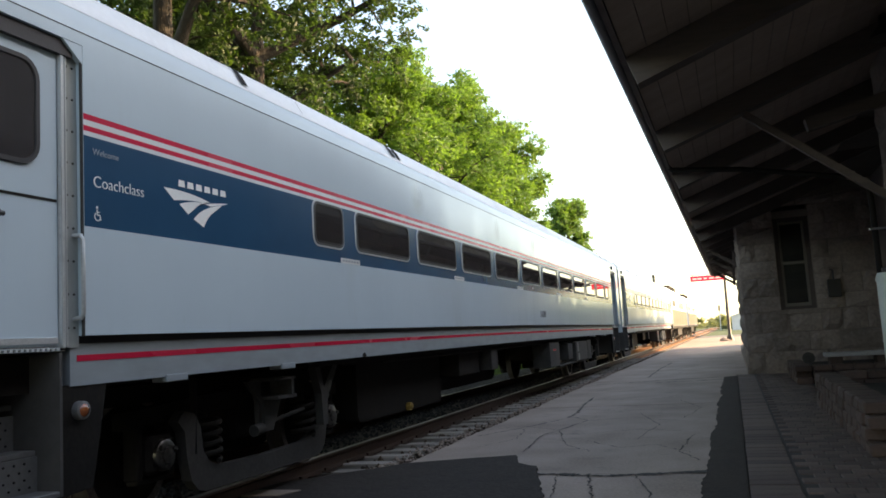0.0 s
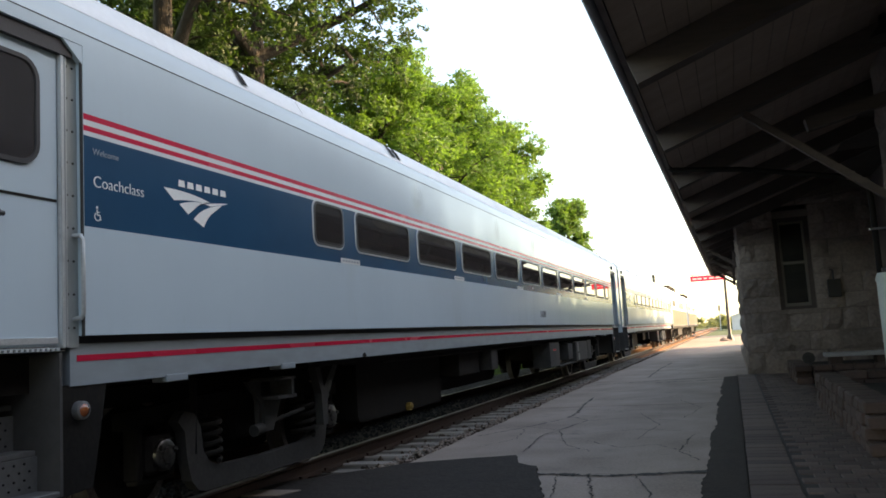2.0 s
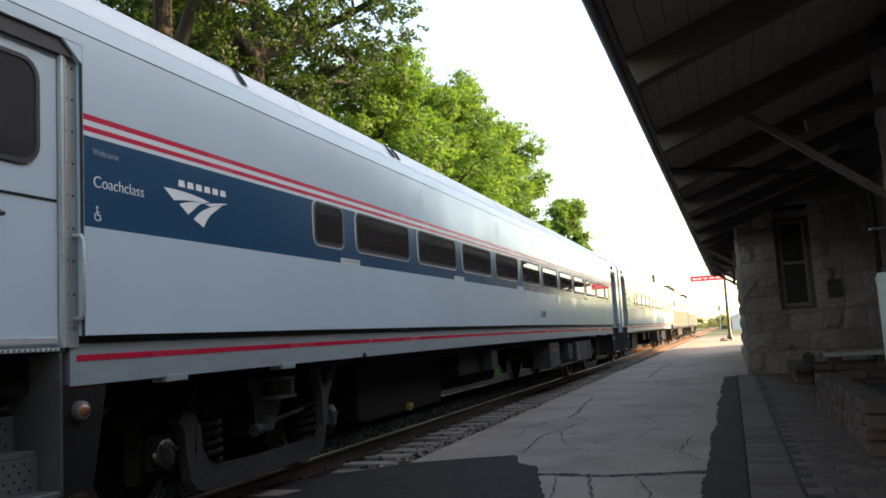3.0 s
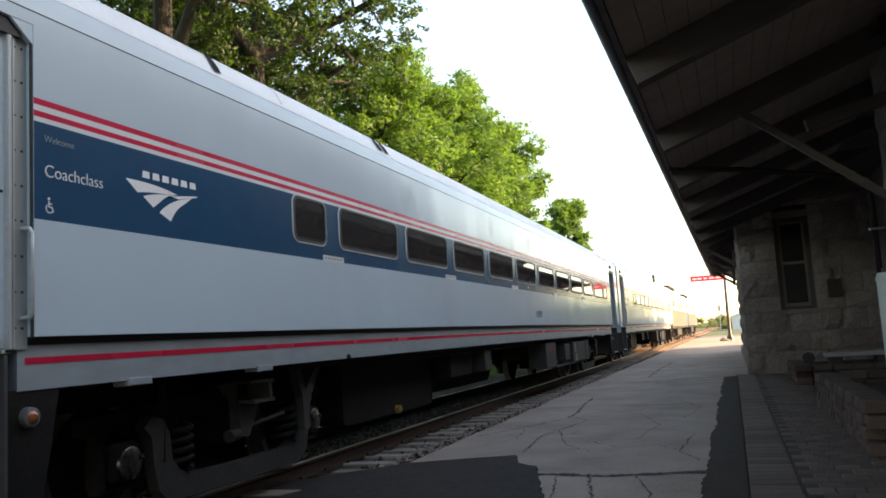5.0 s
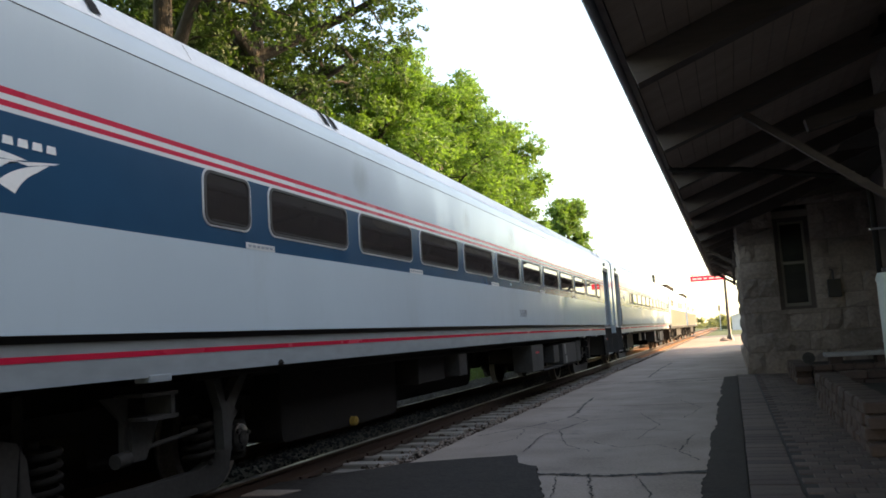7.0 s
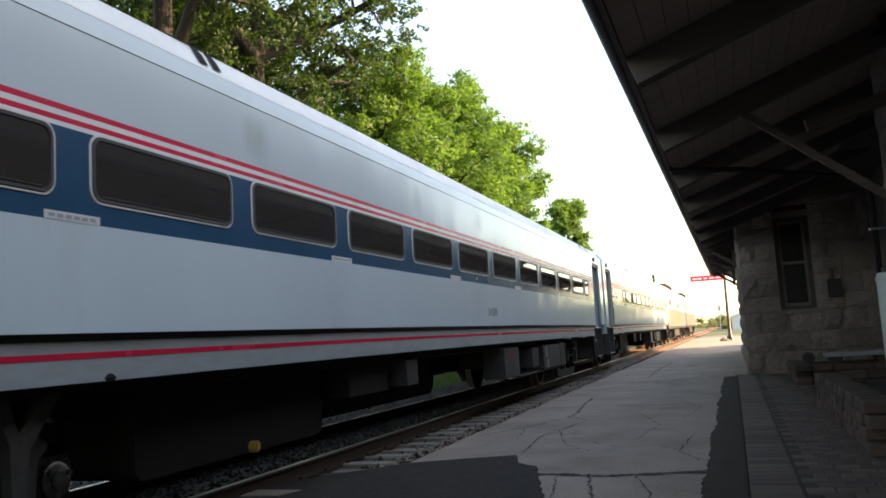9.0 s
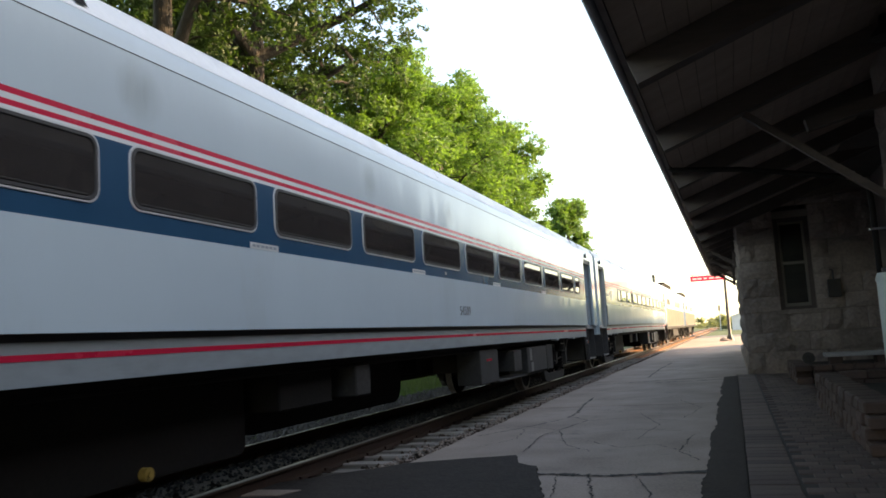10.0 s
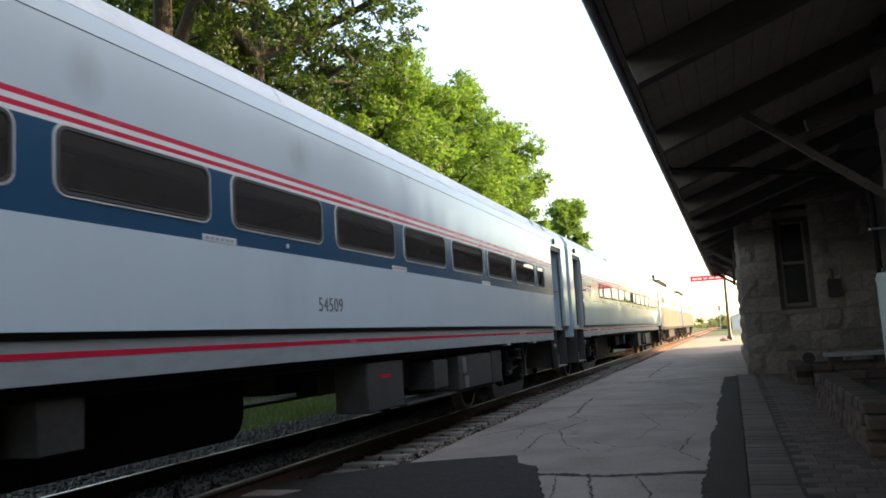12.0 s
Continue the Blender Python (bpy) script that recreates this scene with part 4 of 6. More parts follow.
            part("pane", bm, TINTDOOR, d, "dark glass", at=m).visible_shadow = False
            bm = bmesh.new()
            tube(bm, [(s * xo, yy(0.59), 1.94), (s * (xo + 0.05), yy(0.59), 1.94)], 0.025, 10)
            tube(bm, [(s * (xo + 0.05), yy(0.555), 1.94), (s * (xo + 0.05), yy(0.665), 1.94)], 0.014, 8)
            part("door_handle", bm, BLACKMETAL, d, "black door handle", smooth=40)
            if s > 0 and e == open_end:      # swung inward
                hinge = Matrix.Translation((s * xo - 0.06, yy(1.12), 0))
                d.matrix_basis = hinge @ Matrix.Rotation(radians(-88 * s * e), 4, "Z") @ hinge.inverted()
                tagged(d, "silver side door swung open inward")
            # door post with its strips
            bm = bmesh.new()
            box(bm, s * (xo - 0.08), s * (xo + 0.005), min(yy(0.012), yy(0.145)), max(yy(0), yy(0.145)), 1.24, 3.02)
            for v, w, o in ((0.118, 0.027, 0.03), (0.092, 0.016, 0.022)):
                box(bm, s * (xo - 0.02), s * (xo + o), min(yy(v), yy(v + w)), max(yy(v), yy(v + w)), 1.24, 2.93, 0.004, mi=1)
            for z in range(9):
                for v in (0.112, 0.066):
                    tube(bm, [(s * (xo + 0.004), yy(v - 0.03), 1.35 + z * 0.19), (s * (xo + 0.011), yy(v - 0.03), 1.35 + z * 0.19)], 0.007, 6, mi=2)
            part("door_post", bm, [POSTSTEEL, STEEL, BOXGREY], c, "riveted bare steel door post")
            # rubber edge, header and corner gusset
            bm = bmesh.new()
            box(bm, s * (HALF - 0.018), s * (HALF - 0.004), min(yy(0), yy(0.012)), max(yy(0), yy(0.012)), 1.30, 3.0, mi=1)
            box(bm, s * (HALF - 0.10), s * (HALF - 0.02), min(yy(0.06), yy(1.14)), max(yy(0.06), yy(1.14)), 2.92, 3.01)
            part("door_seal", bm, [RUBBER, BOXGREY], c)
            bm = bmesh.new()
            side_plate(bm, [(yy(0), 3.02), (yy(0.16), 3.02), (yy(0), 2.90)], s * (HALF - 0.04), s * (HALF - 0.003))
            part("gusset", bm, SILVER, c)
            # grab rail
            bm = bmesh.new()
            tube(bm, [(s * (HALF - 0.08), yy(0.035), 1.88), (s * (HALF + 0.005), yy(0.035), 1.875), (s * (HALF + 0.02), yy(0.035), 1.85),
                      (s * (HALF + 0.02), yy(0.035), 1.43), (s * (HALF + 0.005), yy(0.035), 1.405), (s * (HALF - 0.08), yy(0.035), 1.40)], 0.013, 8)
            part("grab_rail", bm, STEEL, c, "bright steel grab rail", smooth=40)
            # threshold with a serrated tread, step well
            bm = bmesh.new()
            box(bm, s * 0.7, s * (HALF - 0.045), min(yy(0.10), yy(1.14)), max(yy(0.10), yy(1.14)), 1.222, 1.242, 0.004, mi=1)
            for k in range(26):
                v = 0.155 + k * 0.035
                box(bm, s * (HALF - 0.046), s * (HALF - 0.036), min(yy(v), yy(v + 0.018)), max(yy(v), yy(v + 0.022)), 1.224, 1.240)
            part("threshold", bm, [TRIM, SOOT], c, "serrated steel threshold")
            for a, b in ((0.145, 0.165), (1.12, 1.14)):
                bm = bmesh.new()
                box(bm, s * 0.72, s * (HALF - 0.03), min(yy(a), yy(b)), max(yy(a), yy(b)), 0.44, 1.213)
                part("step_side", bm, STEPGREY, c)
            bm = bmesh.new()
            box(bm, s * 0.70, s * 0.72, min(yy(0.145), yy(1.14)), max(yy(0.145), yy(1.14)), 0.44, 1.213)
            part("step_back", bm, GRIME, c)
            for xs, z in ((HALF - 0.03, 0.47), (HALF - 0.20, 0.69), (HALF - 0.37, 0.94)):
                bm = bmesh.new()
                box(bm, s * (xs - 0.17), s * xs, min(yy(0.165), yy(1.12)), max(yy(0.165), yy(1.12)), z - 0.03, z, 0.004)
                box(bm, s * (xs - 0.18), s * (xs - 0.16), min(yy(0.165), yy(1.12)), max(yy(0.165), yy(1.12)), z, z + 0.19)
                for i in range(12):
                    for j in range(4):
                        a = yy(0.22 + i * 0.068 + 0.034 * (j % 2))
                        tube(bm, [(s * (xs - 0.162), a, z + 0.03 + j * 0.043), (s * (xs - 0.156), a, z + 0.03 + j * 0.043)], 0.007, 6, mi=1)
                part("step", bm, [STEPSTEEL, SOOT], c, "perforated steel step")
            # plate under the skirt with a marker lamp
            bm = bmesh.new()
            side_plate(bm, [(yy(0.14), 1.03), (yy(-0.24), 1.03), (yy(-0.12), 0.44), (yy(0.14), 0.42)], s * (HALF - 0.12), s * (HALF - 0.07))
            part("step_apron", bm, SOOT, c)
            bm = bmesh.new()
            ly = yy(-0.012)
            tube(bm, [(s * (HALF - 0.075), ly, 0.885), (s * (HALF - 0.03), ly, 0.885), (s * (HALF - 0.025), ly, 0.885)], [0.054, 0.051, 0.040], 20)
            lamp = part("marker_lamp", bm, STEPSTEEL, c, "round lamp in a bright bezel", smooth=40)
            bm = bmesh.new()
            tube(bm, [(s * (HALF - 0.03), ly, 0.885), (s * (HALF - 0.018), ly, 0.885), (s * (HALF - 0.008), ly, 0.885)], [0.040, 0.032, 0.012], 18)
            part("lens", bm, AMBER, lamp, "amber lens", smooth=60)
    # notices at the lower edge of the blue band
    for s in (1, -1):
        for q in (7.04, 10.45, 13.89, 17.33, 20.78):
            bm = bmesh.new()
            box(bm, s * HALF, s * (HALF + 0.003), q - Y0, q + 0.42 - Y0, 1.942, 1.992)
            pl = part("notice_plate", bm, TRIM, c, "small pale notice plate")
            bm = bmesh.new()
            for k in range(6):
                box(bm, s * (HALF + 0.003), s * (HALF + 0.0045), q - Y0 + 0.03 + k * 0.062, q - Y0 + 0.075 + k * 0.062, 1.957, 1.977)
            part("writing", bm, FADED, pl)
    for q, w in ((9.22, 0.50), (12.78, 0.42), (15.36, 0.48)):
        bm = bmesh.new()
        box(bm, HALF + 0.001, HALF + 0.002, q - Y0 - w / 2, q - Y0 + w / 2, 2.64, 3.08)
        part("stain", bm, STAIN, c, "brown soot stain run down the side")
    bm = bmesh.new()
    box(bm, HALF, HALF + 0.012, 15.05 - Y0, 15.08 - Y0, 1.985, 2.02)
    part("water_valve", bm, TRIM, c)
    # markings on both sides
    for s in (1, -1):
        turn = Matrix.Identity(4) if s > 0 else Matrix.Rotation(math.pi, 4, "Z")

        def mark(name, me, material, yv, z, label=""):
            if isinstance(me, bpy.types.Mesh) and not me.materials:
                me.materials.append(material)
            part(name, me, material, c, label, at=Matrix.Translation((s * (HALF + 0.001), s * yv, z)) @ turn)
        mark("class_wording", wording("Coachclass", 0.100), WHITE, 3.81 - Y0, 2.183, "white class wording")
        mark("welcome_wording", wording("Welcome", 0.055), FADED, 3.81 - Y0, 2.378, "faded welcome wording")
        # wheelchair sign
        bm = bmesh.new()
        flat(bm, rounded(0.016, 0.016, 0.0078), 0)
        for p, q in (((0, -0.012), (0.0, -0.045)), ((0, -0.045), (0.022, -0.045)), ((0.022, -0.045), (0.030, -0.074)), ((0, -0.028), (0.02, -0.028))):
            bar(bm, (0.001, p[0], p[1]), (0.001, q[0], q[1]), 0.002, 0.007)
        for k in range(11):
            a0, a1 = radians(130 + k * 21), radians(130 + (k + 1) * 21)
            bar(bm, (0.001, 0.004 + 0.024 * math.cos(a0), -0.054 + 0.024 * math.sin(a0)), (0.001, 0.004 + 0.024 * math.cos(a1), -0.054 + 0.024 * math.sin(a1)), 0.002, 0.006)
        mark("wheelchair_sign", bm, WHITE, 3.84 - Y0, 2.062, "white wheelchair sign")
        # emblem: three sweeping bands below a row of blocks
        bm = bmesh.new()

        def sweep(p0, p1, p2, q2, q1, q0):
            up = [tuple((1 - t) ** 2 * np.array(p0) + 2 * t * (1 - t) * np.array(p1) + t * t * np.array(p2)) for t in np.linspace(0, 1, 10)]
            dn = [tuple((1 - t) ** 2 * np.array(q2) + 2 * t * (1 - t) * np.array(q1) + t * t * np.array(q0)) for t in np.linspace(0, 1, 10)]
            pts = up + dn
            n = len(up)
            for k in range(n - 1):
                a, b, cc, d = up[k], up[k + 1], dn[n - 2 - k], dn[n - 1 - k]
                vs = [bm.verts.new((0.001, *w)) for w in (a, b, cc, d)]
                bm.faces.new(vs)
        sweep((0.0, 0.205), (0.28, 0.215), (0.51, 0.17), (0.43, 0.158), (0.24, 0.155), (0.105, 0.130))
        sweep((0.16, 0.112), (0.30, 0.16), (0.50, 0.158), (0.40, 0.148), (0.33, 0.10), (0.255, 0.052))
        sweep((0.315, 0.026), (0.42, 0.13), (0.66, 0.168), (0.57, 0.112), (0.48, 0.07), (0.430, -0.02))
        sweep((0.44, 0.15), (0.55, 0.172), (0.735, 0.192), (0.70, 0.178), (0.60, 0.16), (0.52, 0.142))
        mark("emblem", bm, WHITE, 4.45 - Y0, 2.075, "white emblem of sweeping bands")
        for k in range(6):
            bm = bmesh.new()
            side_plate(bm, [(0.0, 0.0), (0.070, 0.0), (0.064, 0.044), (0.006, 0.044)], 0, 0.002)
            mark("emblem_block", bm, WHITE, 4.605 - Y0 + 0.097 * k, 2.310, "small white block")
        if number:
            mark("coach_number", wording(number, 0.182, spread=1.1, thin=0.0), GREYLET, 15.58 - Y0, 1.462, "dark grey coach number")
    # side marker lamps above the end doors
    for s in (1, -1):
        for yv in (26.35 - Y0, 2.9 - Y0):
            bm = bmesh.new()
            tube(bm, [(s * (HALF - 0.03), yv, 3.115), (s * (HALF + 0.03), yv, 3.115), (s * (HALF + 0.035), yv, 3.115)], [0.062, 0.06, 0.045], 14)
            part("side_lamp", bm, BLACKMETAL, c, "small dark round side lamp", smooth=40)
    # the body arches slightly between its trucks
    def rise(v):
        return 0.023 * (1 - (v / 11.1) ** 2) - 0.007

    def arch(ob):
        bm = bmesh.new()
        bm.from_mesh(ob.data)
        ys = [v.co.y for v in bm.verts]
        if max(ys) - min(ys) > 4:
            for k in range(-10, 11, 2):
                bmesh.ops.bisect_plane(bm, geom=list(bm.verts) + list(bm.edges) + list(bm.faces), plane_co=(0, k, 0), plane_no=(0, 1, 0))
        for v in bm.verts:
            v.co.z += rise(max(-11.1, min(11.1, v.co.y)))
        bm.to_mesh(ob.data)
        bm.free()

    for ob in list(c.children):
        kind = ob.name.split(".")[0]
        if kind in ("side_panel", "roof", "skirt", "skirt_stripe", "sill_seal", "jacking_pad", "notice_plate", "water_valve"):
            arch(ob)
            for k in ob.children:
                arch(k)
        elif kind in ("window", "coach_number", "emblem", "emblem_block", "class_wording", "welcome_wording", "wheelchair_sign"):
            ob.location.z += rise(max(-11.1, min(11.1, ob.location.y)))
    return c


TINTDOOR = glass_mat("dusty door glass", (0.075, 0.07, 0.072), 0.06, 0.45)
near_coach = coach(Y0, "silver passenger coach with blue band and twin red stripes", "54509", 1)
far_coach = coach(Y0 + 25.9, "silver passenger coach, sunlit at its far end", "", -1)


# ---------------------------------------------------------------- locomotives
def locomotive(y, label, flip):
    c = thing("locomotive", TRACK_X, y, 0, label, "locomotive", "locomotives of the train")
    h = 10.3
    bm = bmesh.new()
    prof = [(1.5, 1.15), (1.52, 2.9), (1.40, 3.30), (1.05, 3.75), (0.5, 3.9), (-0.5, 3.9), (-1.05, 3.75), (-1.40, 3.30), (-1.52, 2.9), (-1.5, 1.15)]
    prism(bm, prof, -h, h - 2.6)
    part("body", bm, SILVER, c, "boxy silver carbody")
    bm = bmesh.new()     # cab with sloped nose
    a = [bm.verts.new((x, h - 2.6, z)) for x, z in prof]
    b = [bm.verts.new((x * 0.92, h - 0.25 - (0 if z < 2.4 else (z - 2.4) * 1.1), z * 0.98)) for x, z in prof]
    n = len(prof)
    for k in range(n):
        bm.faces.new((a[k], a[(k + 1) % n], b[(k + 1) % n], b[k]))
    bm.faces.new(a)
    bm.faces.new(b)
    cab = part("cab", bm, SILVER, c, "cab with a sloped nose")
    for s in (1, -1):
        bm = bmesh.new()
        box(bm, s * 1.50, s * 1.517, -h, h - 2.7, 1.18, 2.24)
        part("lower_band", bm, LOCOGREY, c)
        bm = bmesh.new()
        box(bm, s * 1.50, s * 1.522, -h, h - 2.7, 2.25, 2.32)
        part("pale_stripe", bm, WHITE, c)
        for k in range(3):
            bm = bmesh.new()
            box(bm, s * 1.49, s * 1.535, -h + 1.0 + k * 1.0, -h + 1.7 + k * 1.0, 2.45, 2.85, 0.02)
            part("side_window", bm, BLACKMETAL, c, "small dark side window")
        for k in range(4):
            bm = bmesh.new()
            for j in range(9):
                box(bm, s * 1.49, s * 1.53, -2.5 + k * 1.7, -1.1 + k * 1.7, 2.40 + j * 0.055, 2.43 + j * 0.055)
            part("grille", bm, GRIME, c, "louvred grille")
        bm = bmesh.new()
        box(bm, s * 1.50, s * 1.53, h - 2.5, h - 1.7, 2.45, 3.0, 0.03)
        part("cab_window", bm, BLACKMETAL, cab)
        bm = bmesh.new()
        box(bm, s * 1.35, s * 1.48, -h, h - 0.4, 1.0, 1.15)
        part("sill", bm, GRIME, c)
    for k in range(4):
        bm = bmesh.new()
        tube(bm, [(0, 0.6 + k * 2.0, 3.85), (0, 0.6 + k * 2.0, 4.28)], 0.8, 18)
        part("roof_fan", bm, SOOT, c, "dark round roof fan", smooth=40)
    bm = bmesh.new()
    box(bm, -0.9, 0.9, -3.6, -1.0, 3.8, 4.02, 0.05)
    part("exhaust_housing", bm, SOOT, c)
    bm = bmesh.new()
    prism(bm, [(-1.3, 0.95), (-1.3, 0.5), (-1.0, 0.28), (1.0, 0.28), (1.3, 0.5), (1.3, 0.95)], -2.6, 2.6)
    part("fuel_tank", bm, GRIME, c, "grimy fuel tank")
    bm = bmesh.new()
    box(bm, -1.2, 1.2, -h + 0.1, h - 0.5, 0.92, 1.15)
    part("underframe", bm, SOOT, c)
    for e in (-1, 1):
        truck(c, e * 6.4, 2.75)
    return c


locos = [locomotive(28.15 + 25.9 + 10.3 + 0.4, "silver diesel locomotive in warm sunlight", False),
         locomotive(28.15 + 25.9 + 31.6, "silver diesel locomotive leading the train", True)]


# ---------------------------------------------------------------- depot
EAVE_X, EAVE_Z, SLOPE = -0.60, 3.32, 0.36
ROOF_END = 39.4
WALL_X = 1.95               # near wall
BAY_X, BAY_Y = 0.31, 21.1   # corner of the stone bay


def soffit_z(x):
    return EAVE_Z + SLOPE * (x - EAVE_X)


def rough_stone(x0, x1, y0, y1, z0, z1, face, rng):
    """A block with a rock-faced front. face: '-y' or '-x'."""
    bm = bmesh.new()
    n = 3
    def place(u, v, d):
        if face == "-y":
            return (x0 + (x1 - x0) * u, y0 - d, z0 + (z1 - z0) * v)
        return (x0 - d, y1 - (y1 - y0) * u, z0 + (z1 - z0) * v)
    g = [[None] * (n + 1) for _ in range(n + 1)]
    for i in range(n + 1):
        for j in range(n + 1):
            edge = i in (0, n) or j in (0, n)
            d = rng.uniform(0.0, 0.012) if edge else rng.uniform(0.025, 0.075)
            u = i / n if i in (0, n) else i / n + rng.uniform(-0.10, 0.10)
            v = j / n if j in (0, n) else j / n + rng.uniform(-0.10, 0.10)
            g[i][j] = bm.verts.new(place(u, v, d))
    for i in range(n):
        for j in range(n):
            bm.faces.new((g[i][j], g[i + 1][j], g[i + 1][j + 1], g[i][j + 1]))
    loop = [g[i][0] for i in range(n + 1)] + [g[n][j] for j in range(1, n + 1)] + [g[i][n] for i in range(n - 1, -1, -1)] + [g[0][j] for j in range(n - 1, 0, -1)]
    back = [bm.verts.new(v.co + (Vector((0, 0.10, 0)) if face == "-y" else Vector((0.10, 0, 0)))) for v in loop]
    for k in range(len(loop)):
        bm.faces.new((loop[k], loop[(k + 1) % len(loop)], back[(k + 1) % len(loop)], back[k]))
    return bm


def depot():
    rng = random.Random(21)
    wall = thing("depot_wall", 0, 0, 0, "depot wall of rough-faced limestone blocks", "wall", kind="structure")
    core = bmesh.new()
    wx0, wx1, wz0, wz1 = 1.14, 1.92, 1.38, 3.58
    top = 3.75
    # bay front, with the window's opening through it
    y0, y1 = BAY_Y + 0.06, BAY_Y + 0.45
    for a, b, c, d in ((BAY_X + 0.06, wx0, -0.3, top), (wx1, 3.5, -0.3, top + 0.9), (wx0, wx1, -0.3, wz0), (wx0, wx1, wz1, top)):
        box(core, a, b, y0, y1, c, d)
    box(core, BAY_X + 0.06, BAY_X + 0.45, y1, 37.6, -0.3, top)            # bay flank along the platform
    box(core, BAY_X + 0.06, 9.5, 37.2, 37.6, -0.3, top)                   # far end
    box(core, 3.36, 3.8, 11.7, y0, -0.3, 4.6)                             # recessed wall
    box(core, WALL_X + 0.06, 3.8, 11.3, 11.7, -0.3, 4.2)
    box(core, WALL_X + 0.06, WALL_X + 0.45, -9, 11.3, -0.3, 4.2)          # near wall
    box(core, WALL_X + 0.06, 9.5, -9.4, -9, -0.3, 4.2)
    box(core, 9.1, 9.5, -9, 37.2, -0.3, 4.2)
    part("wall_core", core, MORTAR, wall, "mortar between the stones")
    # stones of the bay front
    z = -0.12
    heights = [0.52, 0.45, 0.50, 0.36, 0.46, 0.40, 0.42, 0.38, 0.48, 0.42]
    for row, hh in enumerate(heights):
        z1 = min(z + hh, top + 0.35)
        spans = [(BAY_X, 3.36)]
        if z1 > wz0 + 0.05 and z < wz1 - 0.05:
            spans = [(BAY_X, wx0 - 0.005), (wx1 + 0.005, 3.36)]
        for a, b in spans:
            x = a
            first = True
            while x < b - 0.05:
                w = rng.uniform(0.45, 0.95) if not first else (0.62 if row % 2 else 0.36)
                first = False
                e = x + w
                if b - e < 0.3:
                    e = b
                part("stone", rough_stone(x + 0.008, e - 0.008, BAY_Y, BAY_Y + 0.1, z + 0.008, z1 - 0.008, "-y", rng), STONE, wall)
                x = e
        # flank of the bay
        y = BAY_Y + 0.05
        first = True
        while y < 30:
            e = y + (rng.uniform(0.5, 1.0) if not first else (0.34 if row % 2 else 0.62))
            first = False
            part("stone", rough_stone(BAY_X, BAY_X + 0.1, y + 0.008, e - 0.008, z + 0.008, z1 - 0.008, "-x", rng), STONE, wall)
            y = e
        z = z1
    # stones of the near wall beside the downpipe
    z = -0.12
    for row, hh in enumerate(heights):
        y = 11.3
        while y > 7.5:
            e = y - rng.uniform(0.45, 0.95)
            part("stone", rough_stone(WALL_X, WALL_X + 0.1, e + 0.008, y - 0.008, z + 0.008, z + hh - 0.008, "-x", rng), STONE, wall)
            y = e
        z += hh
    # plinth at the bay's foot
    bm = bmesh.new()
    side = [(BAY_X - 0.06, -0.14), (BAY_X - 0.05, 0.12), (BAY_X + 0.05, 0.22), (BAY_X + 0.1, 0.22), (BAY_X + 0.1, -0.14)]
    prism(bm, side, BAY_Y + 0.1, 37.6)
    part("plinth", bm, STONE, wall, "sloped stone footing")

    # window
    w = thing("window_1", (wx0 + wx1) / 2, BAY_Y + 0.12, (wz0 + wz1) / 2, "tall sash window with pale frame in the stone wall", "window", kind="structure")
    ww, hh = wx1 - wx0, wz1 - wz0
    bm = bmesh.new()
    t = 0.10
    for a, b, c, d in ((-ww / 2, -ww / 2 + t, -hh / 2, hh / 2), (ww / 2 - t, ww / 2, -hh / 2, hh / 2), (-ww / 2 + t, ww / 2 - t, hh / 2 - t, hh / 2), (-ww / 2 + t, ww / 2 - t, -hh / 2, -hh / 2 + t * 0.7)):
        box(bm, a, b, -0.01, 0.16, c, d, 0.006)
    part("window_frame", bm, DARKWOOD, w, "dark brown timber frame")
    for zz0, zz1, dy in ((-hh / 2 + t * 0.7, 0.03, 0.05), (-0.03, hh / 2 - t, 0.10)):
        bm = bmesh.new()
        a, b = -ww / 2 + t, ww / 2 - t
        for q in ((a, a + 0.055, zz0, zz1), (b - 0.055, b, zz0, zz1), (a + 0.055, b - 0.055, zz1 - 0.05, zz1), (a + 0.055, b - 0.055, zz0, zz0 + 0.08)):
            box(bm, q[0], q[1], dy, dy + 0.04, q[2], q[3], 0.004)
        sash = part("sash", bm, SASH, w, "pale weathered sash")
        bm = bmesh.new()
        box(bm, a + 0.05, b - 0.05, dy + 0.015, dy + 0.021, zz0 + 0.07, zz1 - 0.04)
        part("pane", bm, CLEAR, sash).visible_shadow = False
    bm = bmesh.new()
    box(bm, -ww / 2 - 0.1, ww / 2 + 0.1, -0.20, 0.14, -hh / 2 - 0.12, -hh / 2 - 0.004, 0.012)
    part("window_sill", bm, STONE, w, "stone sill")
    bm = bmesh.new()
    box(bm, -ww / 2 + 0.02, ww / 2 - 0.02, 0.18, 0.20, -hh / 2, hh / 2)
    part("blind", bm, DARKWOOD, w, "dark drawn blind")

    # roof: boarded soffit, hipped shingled top, fascia and gutter
    sf = thing("soffit", 0, 0, 0, "brown boarded underside of the depot eaves", "soffit", kind="structure")
    x = EAVE_X
    while x < 3.4:
        x1 = x + 0.164
        bm = bmesh.new()
        far = ROOF_END - (x - EAVE_X)
        prism(bm, [(x, soffit_z(x)), (x1, soffit_z(x1)), (x1, soffit_z(x1) + 0.03), (x, soffit_z(x) + 0.03)], -9.5, far)
        part("board", bm, SOFFIT, sf)
        bm = bmesh.new()
        ye = ROOF_END - (x - EAVE_X)
        za, zb = soffit_z(x), soffit_z(x1)
        lo, hi = x + 0.004, 12 - x
